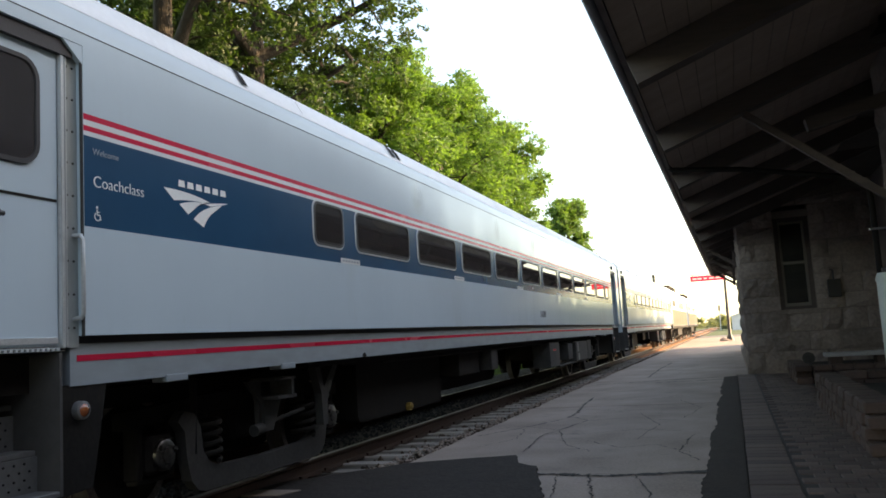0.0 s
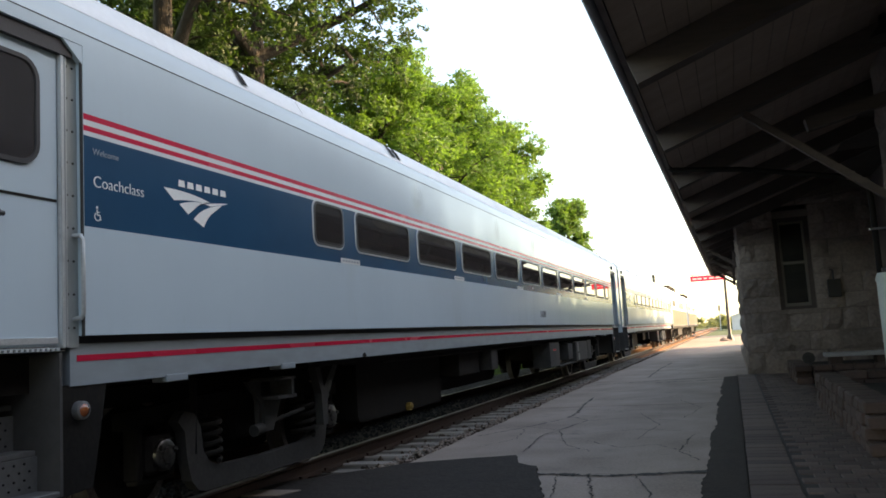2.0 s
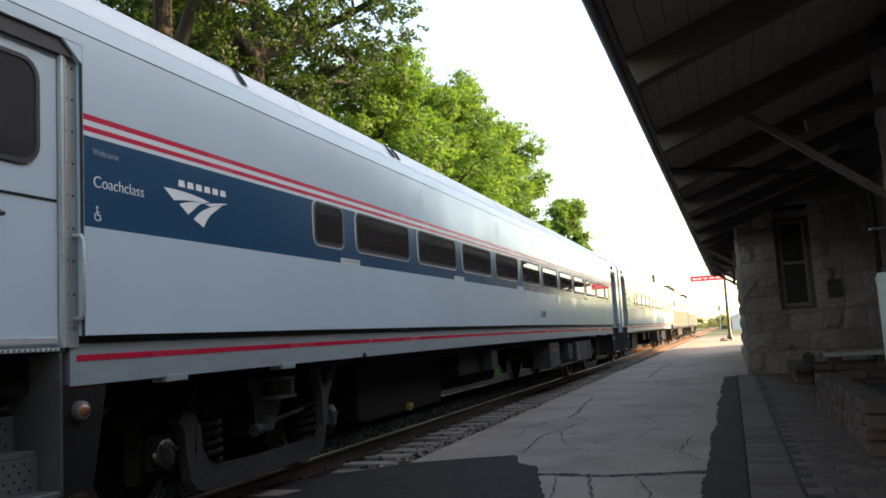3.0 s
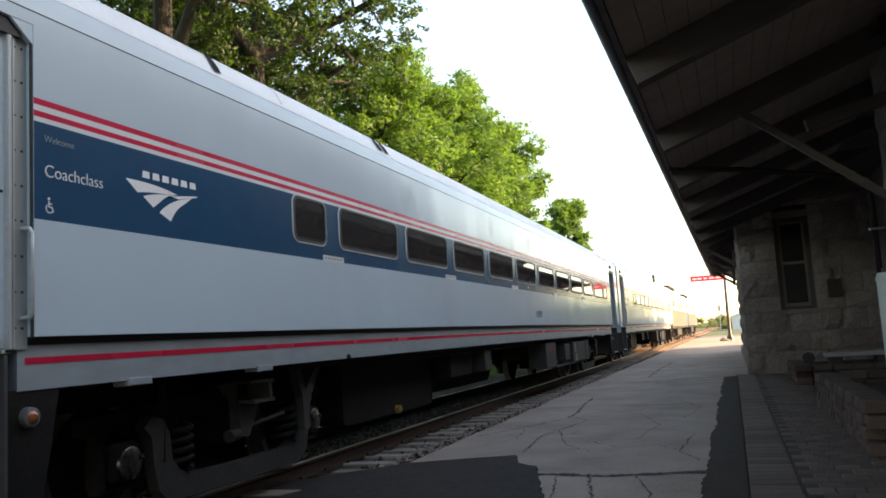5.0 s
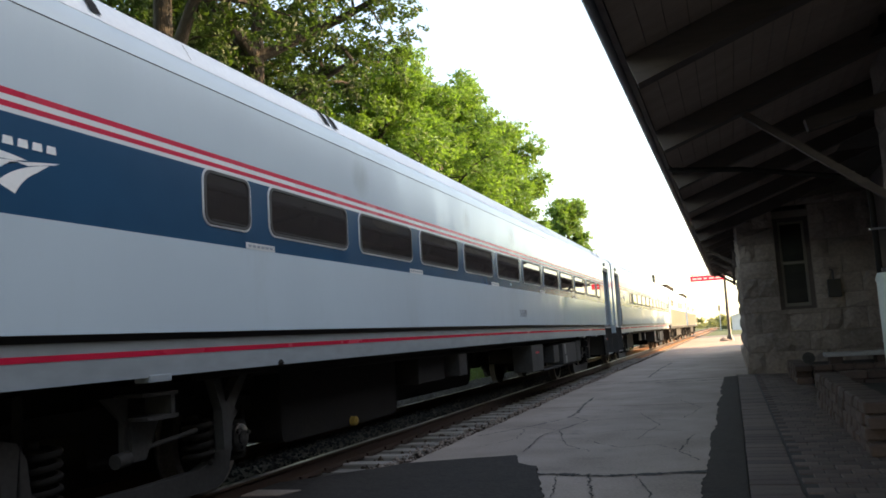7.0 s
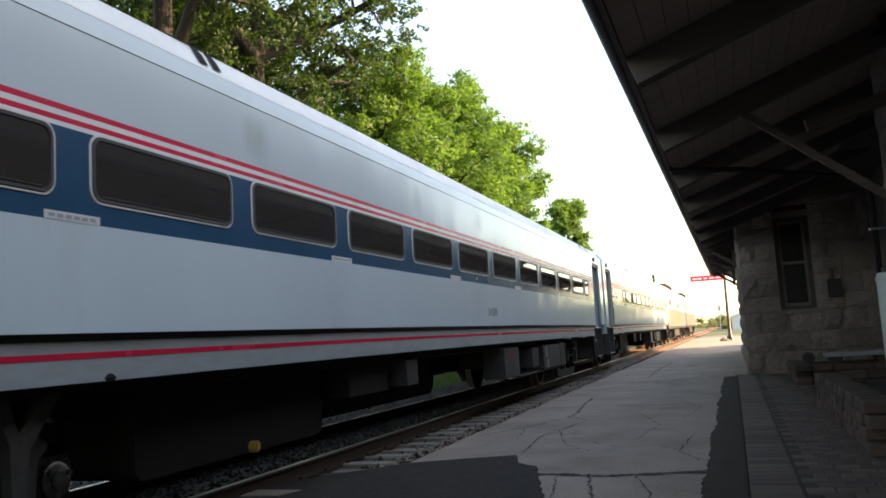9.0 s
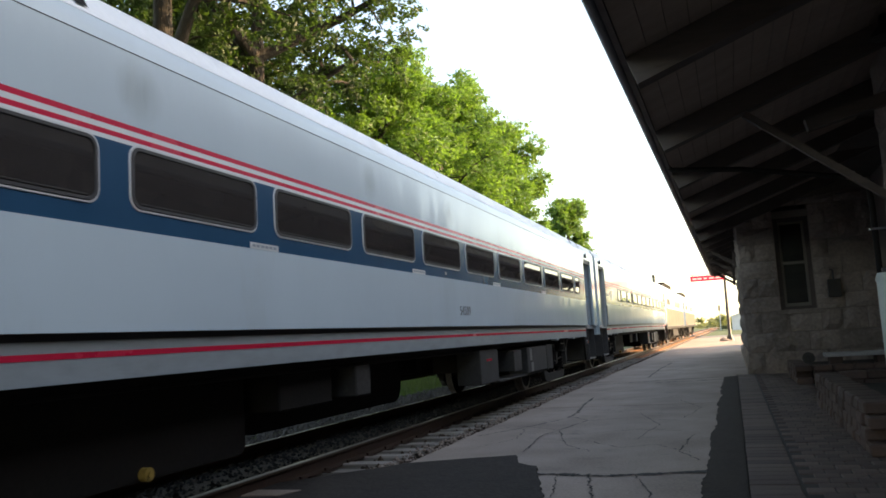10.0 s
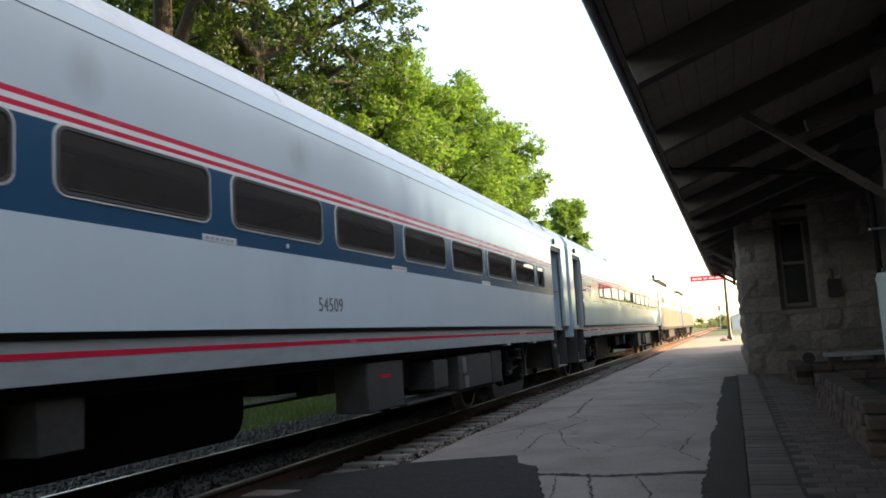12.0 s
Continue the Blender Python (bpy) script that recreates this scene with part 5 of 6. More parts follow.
        vs = [bm.verts.new(p) for p in ((lo, ye, za), (hi, ye, za), (hi, ye - 0.164, zb), (lo, ye - 0.164, zb),
                                        (lo, ye, za + 0.03), (hi, ye, za + 0.03), (hi, ye - 0.164, zb + 0.03), (lo, ye - 0.164, zb + 0.03))]
        for q in ((0, 1, 2, 3), (4, 5, 6, 7), (0, 1, 5, 4), (1, 2, 6, 5), (2, 3, 7, 6), (3, 0, 4, 7)):
            bm.faces.new([vs[k] for k in q])
        part("board", bm, SOFFIT, sf)
        x += 0.17
    def hip(bm, levels, lip):
        rings = [[bm.verts.new(p) for p in ((x0, y0, z), (x1, y0, z), (x1, y1, z), (x0, y1, z))] for x0, x1, y0, y1, z in levels]
        if lip:
            rings.insert(1, [bm.verts.new(v.co + Vector((0, 0, lip))) for v in rings[0]])
        for p, q in zip(rings, rings[1:]):
            for k in range(4):
                bm.faces.new((p[k], p[(k + 1) % 4], q[(k + 1) % 4], q[k]))
        bm.faces.new(rings[-1])
    low, high = EAVE_Z + 0.032, EAVE_Z + 0.036 + 2.7 * SLOPE
    bm = bmesh.new()
    hip(bm, [(EAVE_X - 0.02, 12.77, -10, ROOF_END, low), (EAVE_X + 2.7, 10.05, -7.3, ROOF_END - 2.7, high), (4.5, 7.6, -5, ROOF_END - 4, high + 0.06)], 0.012)
    hip(bm, [(EAVE_X + 2.8, 9.95, -7.0, 31.5, high + 0.004), (6.0, 6.2, -3.5, 30.6, 8.5)], 0)
    single("depot_roof", bm, SHINGLE, "brown shingled depot roof, steep above low eaves", "roof", "structure")
    bm = bmesh.new()
    prism(bm, [(EAVE_X - 0.05, EAVE_Z - 0.03), (EAVE_X - 0.002, EAVE_Z - 0.03), (EAVE_X - 0.022, EAVE_Z + 0.03), (EAVE_X - 0.05, EAVE_Z + 0.03)], -10, ROOF_END)
    box(bm, EAVE_X, 12.5, ROOF_END, ROOF_END + 0.04, EAVE_Z - 0.03, EAVE_Z + 0.10)
    single("fascia", bm, DARKWOOD, "dark painted fascia board along the eaves", "fascia", "structure")
    bm = bmesh.new()
    cx, cz, r = EAVE_X - 0.098, EAVE_Z + 0.03, 0.047
    arc = [(cx + r * math.cos(radians(a)), cz + r * math.sin(radians(a))) for a in range(180, 361, 20)]
    arc2 = [(cx + (r - 0.008) * math.cos(radians(a)), cz + (r - 0.008) * math.sin(radians(a))) for a in range(360, 179, -20)]
    prism(bm, arc + arc2, -10, ROOF_END)
    single("gutter", bm, FASCIA, "dark half-round gutter along the eaves", "gutter", "structure", smooth=50)
    # rafters and knee braces
    def rafter(y, wide, deep):
        bm = bmesh.new()
        end = min(3.3, EAVE_X + ROOF_END - y)
        bar(bm, (EAVE_X + 0.03, y, EAVE_Z - deep / 2 - 0.003), (end, y, soffit_z(end) - deep / 2 - 0.003), wide, deep)
        single("rafter", bm, DARKWOOD, "dark brown timber rafter under the eaves", "rafter", "structure", group="rafters of the depot")
    yy = -6.9
    while yy < ROOF_END - 0.6:
        rafter(yy, 0.17 if yy < 21 else 0.12, 0.24 if yy < 21 else 0.16)
        yy += 2.7 if yy < 21 else 1.5

    def brace(y, wx):
        br = thing("eaves_bracket", wx, y, 1.95, "dark brown timber knee bracket under the eaves", "bracket", "brackets of the depot")
        top = soffit_z(wx) - 0.25 - 1.95
        bm = bmesh.new()
        box(bm, -0.16, 0.0, -0.08, 0.08, 0.0, top, 0.012)
        part("leg", bm, DARKWOOD, br)
        bm = bmesh.new()
        tip = -1.62
        bar(bm, (-0.12, 0, 0.22), (tip, 0, soffit_z(wx + tip) - 1.95 - 0.27), 0.075, 0.075)
        part("strut", bm, DARKWOOD, br)
        bm = bmesh.new()
        bar(bm, (-0.162, 0, 1.42), (-1.02, 0, 1.22), 0.145, 0.13)
        part("tie", bm, DARKWOOD, br)
    for y in (-4.2, 1.2, 9.3):
        brace(y, WALL_X)
    for y in (24.5, 28.5, 32.5, 36.5):
        br = thing("eaves_bracket", BAY_X, y, 2.7, "dark brown timber knee bracket under the eaves", "bracket", "brackets of the depot")
        bm = bmesh.new()
        box(bm, -0.12, 0.0, -0.06, 0.06, 0.0, 0.7, 0.01)
        part("leg", bm, DARKWOOD, br)
        bm = bmesh.new()
        bar(bm, (-0.06, 0, 0.08), (-0.8, 0, 0.58), 0.10, 0.10)
        part("strut", bm, DARKWOOD, br)

    # downpipe from the gutter to the wall and down
    bm = bmesh.new()
    y = 11.45
    tube(bm, [(EAVE_X - 0.10, y, EAVE_Z + 0.08), (EAVE_X + 0.02, y, 3.27), (0.29, y, 3.17), (1.62, y, 2.90), (1.78, y, 2.76), (1.80, y, 2.55), (1.80, y, 0.2)], 0.036, 10)
    p = thing("downpipe", 0, 0, 0, "dark metal downpipe bent from gutter to wall", "downpipe", kind="structure")
    part("pipe", bm, SOOT, p, smooth=50)
    for z in (0.8, 2.2):
        bm = bmesh.new()
        box(bm, 1.74, WALL_X + 0.02, y - 0.06, y + 0.06, z, z + 0.03)
        part("pipe_clip", bm, FASCIA, p)
    # eaves lamp: a short tube fitting
    lampf = thing("eaves_lamp", 0.27, 15.05, 3.535, "unlit strip lamp under the eaves", "lamp")
    bm = bmesh.new()
    box(bm, -0.20, 0.20, -0.06, 0.06, 0.0, 0.09, 0.015)
    part("housing", bm, TRIM, lampf)
    bm = bmesh.new()
    tube(bm, [(-0.19, 0, -0.01), (0.19, 0, -0.01)], 0.022, 8)
    part("lamp_tube", bm, WHITE, lampf)
    # wall lamp high at the near wall
    wl = thing("wall_lamp", 1.72, 9.0, 3.95, "small dark round lamp under the eaves", "lamp")
    bm = bmesh.new()
    tube(bm, [(0, 0, 0.18), (0, 0, 0.08), (0, 0, 0.0), (0, 0, -0.05)], [0.05, 0.06, 0.15, 0.16], 16)
    part("shade", bm, BLACKMETAL, wl, smooth=50)
    bm = bmesh.new()
    tube(bm, [(0, 0, 0.18), (0, 0, soffit_z(1.72) - 3.95)], 0.015, 8)
    part("stem", bm, BLACKMETAL, wl)
    # meter box on the bay and the pale cabinet by the pipe
    mb = thing("meter_box", 2.32, BAY_Y - 0.16, 1.60, "small dark metal box on the stone wall", "meter box")
    bm = bmesh.new()
    box(bm, -0.14, 0.14, 0, 0.13, 0, 0.42, 0.015)
    part("casing", bm, BLACKMETAL, mb)
    bm = bmesh.new()
    tube(bm, [(0, 0.09, 0.42), (0, 0.09, 0.62), (-0.06, 0.09, 0.66)], 0.02, 8)
    part("conduit", bm, BLACKMETAL, mb)
    cb = thing("utility_cabinet", 1.80, 11.0, 0.2, "pale green metal utility pipe cabinet", "cabinet")
    bm = bmesh.new()
    tube(bm, [(0, 0, -0.05), (0, 0, 1.40), (0, 0, 1.44)], [0.12, 0.12, 0.10], 20)
    part("casing", bm, PALEGREEN, cb, smooth=40)
    bm = bmesh.new()
    tube(bm, [(0, 0, 1.44), (0, 0, 1.50)], 0.05, 12)
    part("cap", bm, BLACKMETAL, cb, smooth=40)
    bm = bmesh.new()
    tube(bm, [(0, 0, 1.34), (0, 0, 1.38)], 0.13, 20)
    part("collar", bm, PALEGREEN, cb, smooth=40)


depot()

# sagging cable from the eaves to the wall
bm = bmesh.new()
tube(bm, [(-0.40, 36.5, 3.28), (-0.15, 36.5, 3.02), (0.12, 36.5, 2.93), (0.36, 36.5, 2.97)], 0.014, 6)
single("cable", bm, BLACKMETAL, "thin sagging cable from eaves to wall", "cable", smooth=60)


# ---------------------------------------------------------------- planter and paving
def planter():
    pl = thing("planter", 0, 0, 0, "low brick-block planter with dark soil", "planter")
    rng = random.Random(5)
    metas = []
    for k in range(5):
        bm = bmesh.new()
        box(bm, -0.15, 0.15, -0.17, 0.17, 0, 0.115, 0.018)
        for v in bm.verts:
            v.co += Vector((rng.uniform(-.008, .008), rng.uniform(-.008, .008), rng.uniform(-.004, .004)))
        metas.append(mesh_of("block", bm, BLOCK))
    # front wall, near end wall, and the far return
    for row in range(4):
        z = PLAT + row * 0.118
        off = 0.175 * (row % 2)
        y = 8.35 + off
        while y < 13.1:
            part("block", metas[rng.randrange(5)], None, pl, at=pose(1.20 + rng.uniform(-.012, .012), y, z, 0, 0, rng.uniform(-2, 2)))
            y += 0.352
        for k in range(2):
            part("block", metas[rng.randrange(5)], None, pl, at=pose(1.50 + k * 0.352 + off * 0.3, 8.36, z, 0, 0, 90 + rng.uniform(-2, 2)))
            part("block", metas[rng.randrange(5)], None, pl, at=pose(1.50 + k * 0.352 + off * 0.3, 13.05, z, 0, 0, 90 + rng.uniform(-2, 2)))
    bm = bmesh.new()
    box(bm, 1.30, 1.94, 8.45, 13.0, PLAT - 0.05, 0.20)
    part("soil", bm, SOIL, pl)
    # further stretch by the bay
    p2 = thing("planter", 0, 0, 0, "low brick-block planter beside the stone bay", "planter")
    for row in range(3):
        z = PLAT + row * 0.118
        for k in range(8):
            part("block", metas[rng.randrange(5)], None, p2, at=pose(1.22 + rng.uniform(-.012, .012), 17.3 + k * 0.352 + 0.17 * (row % 2), z, 0, 0, rng.uniform(-2, 2)))
        for k in range(4):
            part("block", metas[rng.randrange(5)], None, p2, at=pose(1.55 + k * 0.352, 17.3, z, 0, 0, 90 + rng.uniform(-2, 2)))
    bm = bmesh.new()
    box(bm, 1.32, 3.2, 17.4, 20.9, PLAT - 0.05, 0.14)
    part("soil", bm, SOIL, p2)
    # slab seat
    sb = thing("stone_bench", 2.25, 18.4, 0.26, "pale grey stone slab laid on blocks", "bench")
    bm = bmesh.new()
    box(bm, -0.55, 0.75, -0.25, 0.25, 0.09, 0.17, 0.012)
    part("seat", bm, SLABCAP, sb)
    for x in (-0.35, 0.5):
        bm = bmesh.new()
        box(bm, x - 0.12, x + 0.12, -0.2, 0.2, -0.13, 0.088, 0.01)
        part("support", bm, BLOCK, sb)
    # ground lamp
    fl = thing("ground_lamp", 1.38, 18.1, 0.255, "small black floodlight on the planter", "lamp")
    bm = bmesh.new()
    tube(bm, [(0, 0.12, 0.10), (0, 0.02, 0.10), (0, -0.07, 0.10)], [0.06, 0.11, 0.12], 16)
    part("housing", bm, BLACKMETAL, fl, smooth=40)
    bm = bmesh.new()
    tube(bm, [(0.0, -0.072, 0.10), (0.0, -0.078, 0.10)], 0.085, 16)
    part("lens", bm, GRIME, fl, "dull glass lens")
    bm = bmesh.new()
    box(bm, -0.05, 0.05, -0.05, 0.05, 0, 0.03)
    part("foot", bm, BLACKMETAL, fl)


planter()


# ---------------------------------------------------------------- platform furniture and distance
def platform_sign():
    sg = thing("platform_sign", -1.37, 43.0, 3.29, "lit red hanging station sign with pale unreadable writing", "sign")
    bm = bmesh.new()
    box(bm, -0.42, 1.20, -0.05, 0.05, 0.0, 0.28, 0.01)
    part("face", bm, SIGNRED, sg)
    bm = bmesh.new()
    for a, b in ((-0.30, -0.10), (-0.06, 0.14), (0.24, 0.38), (0.50, 0.72), (0.80, 1.06)):
        box(bm, a, b, -0.056, -0.051, 0.10, 0.17)
        box(bm, a, b, 0.051, 0.056, 0.10, 0.17)
    part("writing", bm, SIGNWHITE, sg, "pale bars of unreadable writing")
    bm = bmesh.new()
    tube(bm, [(-0.45, 0, 0.33), (1.45, 0, 0.33)], 0.022, 8)
    for x in (-0.3, 0.4, 1.1):
        tube(bm, [(x, 0, 0.27), (x, 0, 0.33)], 0.012, 6)
    tube(bm, [(1.1, 0, 0.33), (1.1, -3.2, 0.33), (1.1, -3.57, 0.12)], 0.03, 8)
    part("hanger", bm, BLACKMETAL, sg, "dark bracket arm", smooth=40)


platform_sign()


def lamp_post(x, y):
    lp = thing("lamp_post", x, y, PLAT, "dark iron lamp post on the platform", "lamp post")
    bm = bmesh.new()
    tube(bm, [(0, 0, 0), (0, 0, 0.25), (0, 0, 0.45), (0, 0, 5.6)], [0.30, 0.22, 0.12, 0.09], 14)
    part("pole", bm, BLACKMETAL, lp, smooth=40)
    bm = bmesh.new()
    tube(bm, [(0, 0, 5.5), (-0.2, 0, 5.9), (-0.8, 0, 6.0)], 0.05, 8)
    part("arm", bm, BLACKMETAL, lp, smooth=40)
    bm = bmesh.new()
    tube(bm, [(-0.8, 0, 6.05), (-0.8, 0, 5.95), (-0.8, 0, 5.85)], [0.1, 0.25, 0.28], 14)
    part("lamp_head", bm, BLACKMETAL, lp, smooth=40)
    bm = bmesh.new()
    tube(bm, [(-0.1, 0, -0.02), (-0.1, 0, 0.06), (-0.08, 0, 0.11)], [0.62, 0.6, 0.42], 18)
    part("footing", bm, CONCRETE, lp, "rough concrete footing")


lamp_post(-0.22, 61.0)


def signal_mast(x, y, h, label):
    sm = thing("signal_mast", x, y, -0.3, label, "railway signal", "signals along the line")
    bm = bmesh.new()
    tube(bm, [(0, 0, 0), (0, 0, h)], 0.09, 10)
    part("mast", bm, STEEL, sm, smooth=40)
    bm = bmesh.new()
    box(bm, -0.2, 0.2, -0.06, 0.06, h - 1.35, h - 0.1, 0.05)
    hd = part("head", bm, BOXGREY, sm, "dark signal head")
    for k in range(3):
        bm = bmesh.new()
        tube(bm, [(0, -0.08, h - 0.4 - k * 0.42), (0, -0.35, h - 0.37 - k * 0.42)], 0.13, 10, cap=False)
        part("hood", bm, BLACKMETAL, hd)
    bm = bmesh.new()
    for k in range(14):
        box(bm, 0.12, 0.5, -0.02, 0.02, 0.6 + k * 0.35, 0.63 + k * 0.35)
    bar(bm, (0.12, 0, 0.3), (0.12, 0, h - 1.5), 0.04, 0.04)
    bar(bm, (0.5, 0, 0.3), (0.5, 0, h - 1.5), 0.04, 0.04)
    part("ladder", bm, GRIME, sm)


signal_mast(-9.3, 112, 8.5, "tall railway signal beyond the train")
signal_mast(-2.2, 175, 5.2, "railway signal with black head in the distance")
signal_mast(-0.9, 190, 5.0, "railway signal with black head in the distance")


def shed():
    sh = thing("shed", 2.6, 165, -0.35, "pale metal shed in the distance", "building")
    bm = bmesh.new()
    prism(bm, [(-2.6, 0), (-2.6, 2.6), (0, 3.4), (9, 3.4), (12, 2.6), (12, 0)], 0, 14)
    part("wall", bm, PALEWALL, sh)
    bm = bmesh.new()
    prism(bm, [(-2.9, 2.55), (0, 3.42), (9, 3.42), (12.3, 2.55), (12.3, 2.70), (9, 3.57), (0, 3.57), (-2.9, 2.70)], -0.3, 14.3)
    part("roof", bm, ROOFING, sh)
    for x in (-1.0, 2.0):
        bm = bmesh.new()
        box(bm, x, x + 1.2, -0.05, 0.05, 0.9, 1.9, 0.02)
        part("window", bm, BLACKMETAL, sh)
    bm = bmesh.new()
    box(bm, 5, 8.5, -0.05, 0.05, 0.0, 2.4, 0.02)
    part("door", bm, GRIME, sh)


shed()


# ---------------------------------------------------------------- trees
def leaf_mesh(name, centres, radii, count, size, material, seed, squash=0.85, per=16):
    """Leaves in sprays on the outer part of many clumps; each leaf a folded pair of triangles that looks up and out."""
    rng = np.random.default_rng(seed)
    centres, radii = np.array(centres), np.array(radii)
    sprays = count // per
    w = radii ** 2
    pick = rng.choice(len(centres), sprays, p=w / w.sum())
    out = rng.normal(0, 1, (sprays, 3))
    out[:, 2] += 0.35
    out /= np.linalg.norm(out, axis=1, keepdims=True)
    reach = radii[pick] * rng.uniform(0.25, 1.0, sprays) ** 0.6
    base = centres[pick] + out * reach[:, None] * np.array([1, 1, squash])
    axis = out + rng.normal(0, 0.5, (sprays, 3)) - np.array([0, 0, 0.25])
    axis /= np.linalg.norm(axis, axis=1, keepdims=True)
    long = size * rng.uniform(2.5, 5.5, sprays)
    g = np.repeat(np.arange(sprays), per)
    m = len(g)
    u = rng.uniform(-0.5, 0.5, m)
    p = base[g] + axis[g] * (u * long[g])[:, None] + rng.normal(0, 0.85 * size, (m, 3)) * np.array([1, 1, 0.6])
    s = size * rng.uniform(0.6, 1.3, m)
    n = out[g] * 0.7 + np.array([0, 0, 0.6]) + rng.normal(0, 0.55, (m, 3))
    n /= np.linalg.norm(n, axis=1, keepdims=True)
    a = axis[g] + rng.normal(0, 0.8, (m, 3))
    a -= n * np.sum(a * n, axis=1, keepdims=True)
    a /= np.linalg.norm(a, axis=1, keepdims=True)
    b = np.cross(n, a)
    v = np.empty((m, 4, 3))
    v[:, 0] = p - a * s[:, None]
    v[:, 1] = p + b * s[:, None] * 0.48 + n * s[:, None] * 0.14
    v[:, 2] = p + a * s[:, None] - n * s[:, None] * 0.10
    v[:, 3] = p - b * s[:, None] * 0.48 + n * s[:, None] * 0.14
    me = bpy.data.meshes.new(name)
    i = np.arange(m)[:, None] * 4
    me.from_pydata(v.reshape(-1, 3).tolist(), [], np.concatenate([i + [0, 1, 2], i + [0, 2, 3]]).tolist())
    me.materials.append(material)
    return me


def tree(x, y, height, spread, bole, leaves, size, material, label, seed, lean=0.0, limbs=9, twigs=5, fill=40, puff=1.0):
    t = thing("tree", x, y, -0.35, label, "tree", "trees beside the track")
    rng = random.Random(seed)
    bm = bmesh.new()
    r0 = 0.022 * height
    trunk = []
    for k in range(8):
        f = k / 7
        trunk.append(Vector((rng.uniform(-.25, .25) * f * 1.5, lean * f * height * 0.5 + rng.uniform(-.25, .25) * f * 1.5, f * height * 0.82)))
    tube(bm, trunk, [r0 * (1.35 if k == 0 else 1 - 0.82 * k / 7) for k in range(8)], 10)
    trunk_part = part("trunk", bm, BARK, t, "grey-brown forked trunk", smooth=60)
    centres, radii = [], []
    for k in range(limbs):
        bm = bmesh.new()
        f = bole + (0.97 - bole) * (k + rng.uniform(0, 0.8)) / limbs
        i = min(6, int(f * 7 / 0.82)) if f < 0.82 else 6
        start = trunk[i].lerp(trunk[i + 1], 0.4)
        ang = k * 2.4 + rng.uniform(-0.5, 0.5)
        g = (f - bole) / (1 - bole)
        reach = spread * (0.55 + 0.55 * math.sin(math.pi * (0.18 + 0.72 * g))) * rng.uniform(0.7, 0.95)
        end = start + Vector((math.cos(ang) * reach, math.sin(ang) * reach, height * rng.uniform(0.06, 0.22)))
        end.z = min(end.z, height * 0.93)
        mid = start.lerp(end, 0.5) + Vector((rng.uniform(-.4, .4), rng.uniform(-.4, .4), rng.uniform(0, .6)))
        rr = r0 * (0.5 - 0.25 * g)
        tube(bm, [start, start.lerp(mid, 0.5), mid, end], [rr, rr * 0.8, rr * 0.6, rr * 0.2], 7)
        for j in range(twigs):
            u = 0.35 + 0.65 * (j + 1) / twigs
            base = start.lerp(mid, u * 2) if u < 0.5 else mid.lerp(end, u * 2 - 1)
            tip = base + Vector((rng.gauss(0, 1), rng.gauss(0, 1), rng.gauss(0.35, 0.7))) * spread * 0.18
            tube(bm, [base, base.lerp(tip, 0.5) + Vector((0, 0, 0.1)), tip], [rr * 0.28, rr * 0.2, rr * 0.08], 5)
            centres.append(tip)
            radii.append(spread * rng.uniform(0.13, 0.27))
        centres.append(end)
        radii.append(spread * rng.uniform(0.18, 0.28))
        part("limb", bm, BARK, t, smooth=60)
    for k in range(fill):      # inner foliage that ties the limbs together
        g = rng.uniform(0.1, 1.0)
        a, q = rng.uniform(0, math.tau), spread * 0.95 * rng.random() ** 0.4 * math.sin(math.pi * (0.15 + 0.75 * g))
        centres.append(Vector((q * math.cos(a), q * math.sin(a) + lean * height * 0.4 * g, height * (bole + (0.98 - bole) * g))))
        radii.append(spread * rng.uniform(0.12, 0.25))
    for k in range(5):
        centres.append(trunk[-1] + Vector((rng.gauss(0, .22) * spread, rng.gauss(0, .22) * spread, height * rng.uniform(0.0, 0.13))))
        radii.append(spread * rng.uniform(0.16, 0.26))
    part("crown", leaf_mesh("crown", centres, [r * puff for r in radii], leaves, size, material, seed), None, t, "crown of green leaves")
    return t


# LEAFDARK crowns carry their shade as colour, LEAF crowns stay bright
tree(-12.4, 16.0, 20.0, 5.6, 0.40, 88000, 0.088, LEAFDARK, "tall shade tree with dark shaded leaves behind the train", 31, 0.02, 14, 7, 14)
tree(-13.6, 10.5, 19.0, 6.0, 0.40, 62000, 0.088, LEAFDARK, "tall shade tree with dark shaded leaves behind the train", 32, 0.0, 13, 7, 14)
tree(-13.2, 21.0, 20.5, 5.2, 0.42, 94000, 0.088, LEAFDARK, "tall leaning tree with dark shaded leaves behind the train", 33, 0.06, 15, 7, 16)
tree(-12.5, 29.0, 12.6, 3.6, 0.20, 75000, 0.085, LEAF, "bright green tree in sunlight behind the train", 34, 0, 13, 6, 46, 1.12)
tree(-12.6, 34.0, 13.4, 3.4, 0.20, 70000, 0.085, LEAF, "bright green tree in sunlight behind the train", 41, 0, 13, 6, 46, 1.12)
tree(-12.8, 39.5, 14.2, 3.3, 0.20, 75000, 0.085, LEAF, "bright green tree in sunlight behind the train", 35, 0, 13, 6, 46, 1.12)
tree(-12.6, 45.0, 14.2, 3.0, 0.20, 66000, 0.085, LEAF, "bright green tree in sunlight behind the train", 36, 0, 12, 6, 46, 1.12)
tree(-12.4, 51.0, 12.6, 2.7, 0.20, 58000, 0.085, LEAF, "bright green tree in sunlight behind the train", 37, 0, 12, 6, 46, 1.12)
tree(-12.4, 67.5, 12.9, 1.6, 0.25, 36000, 0.11, LEAF, "small rounded tree standing apart down the line", 58, 0, 14, 6, 80, 1.75)
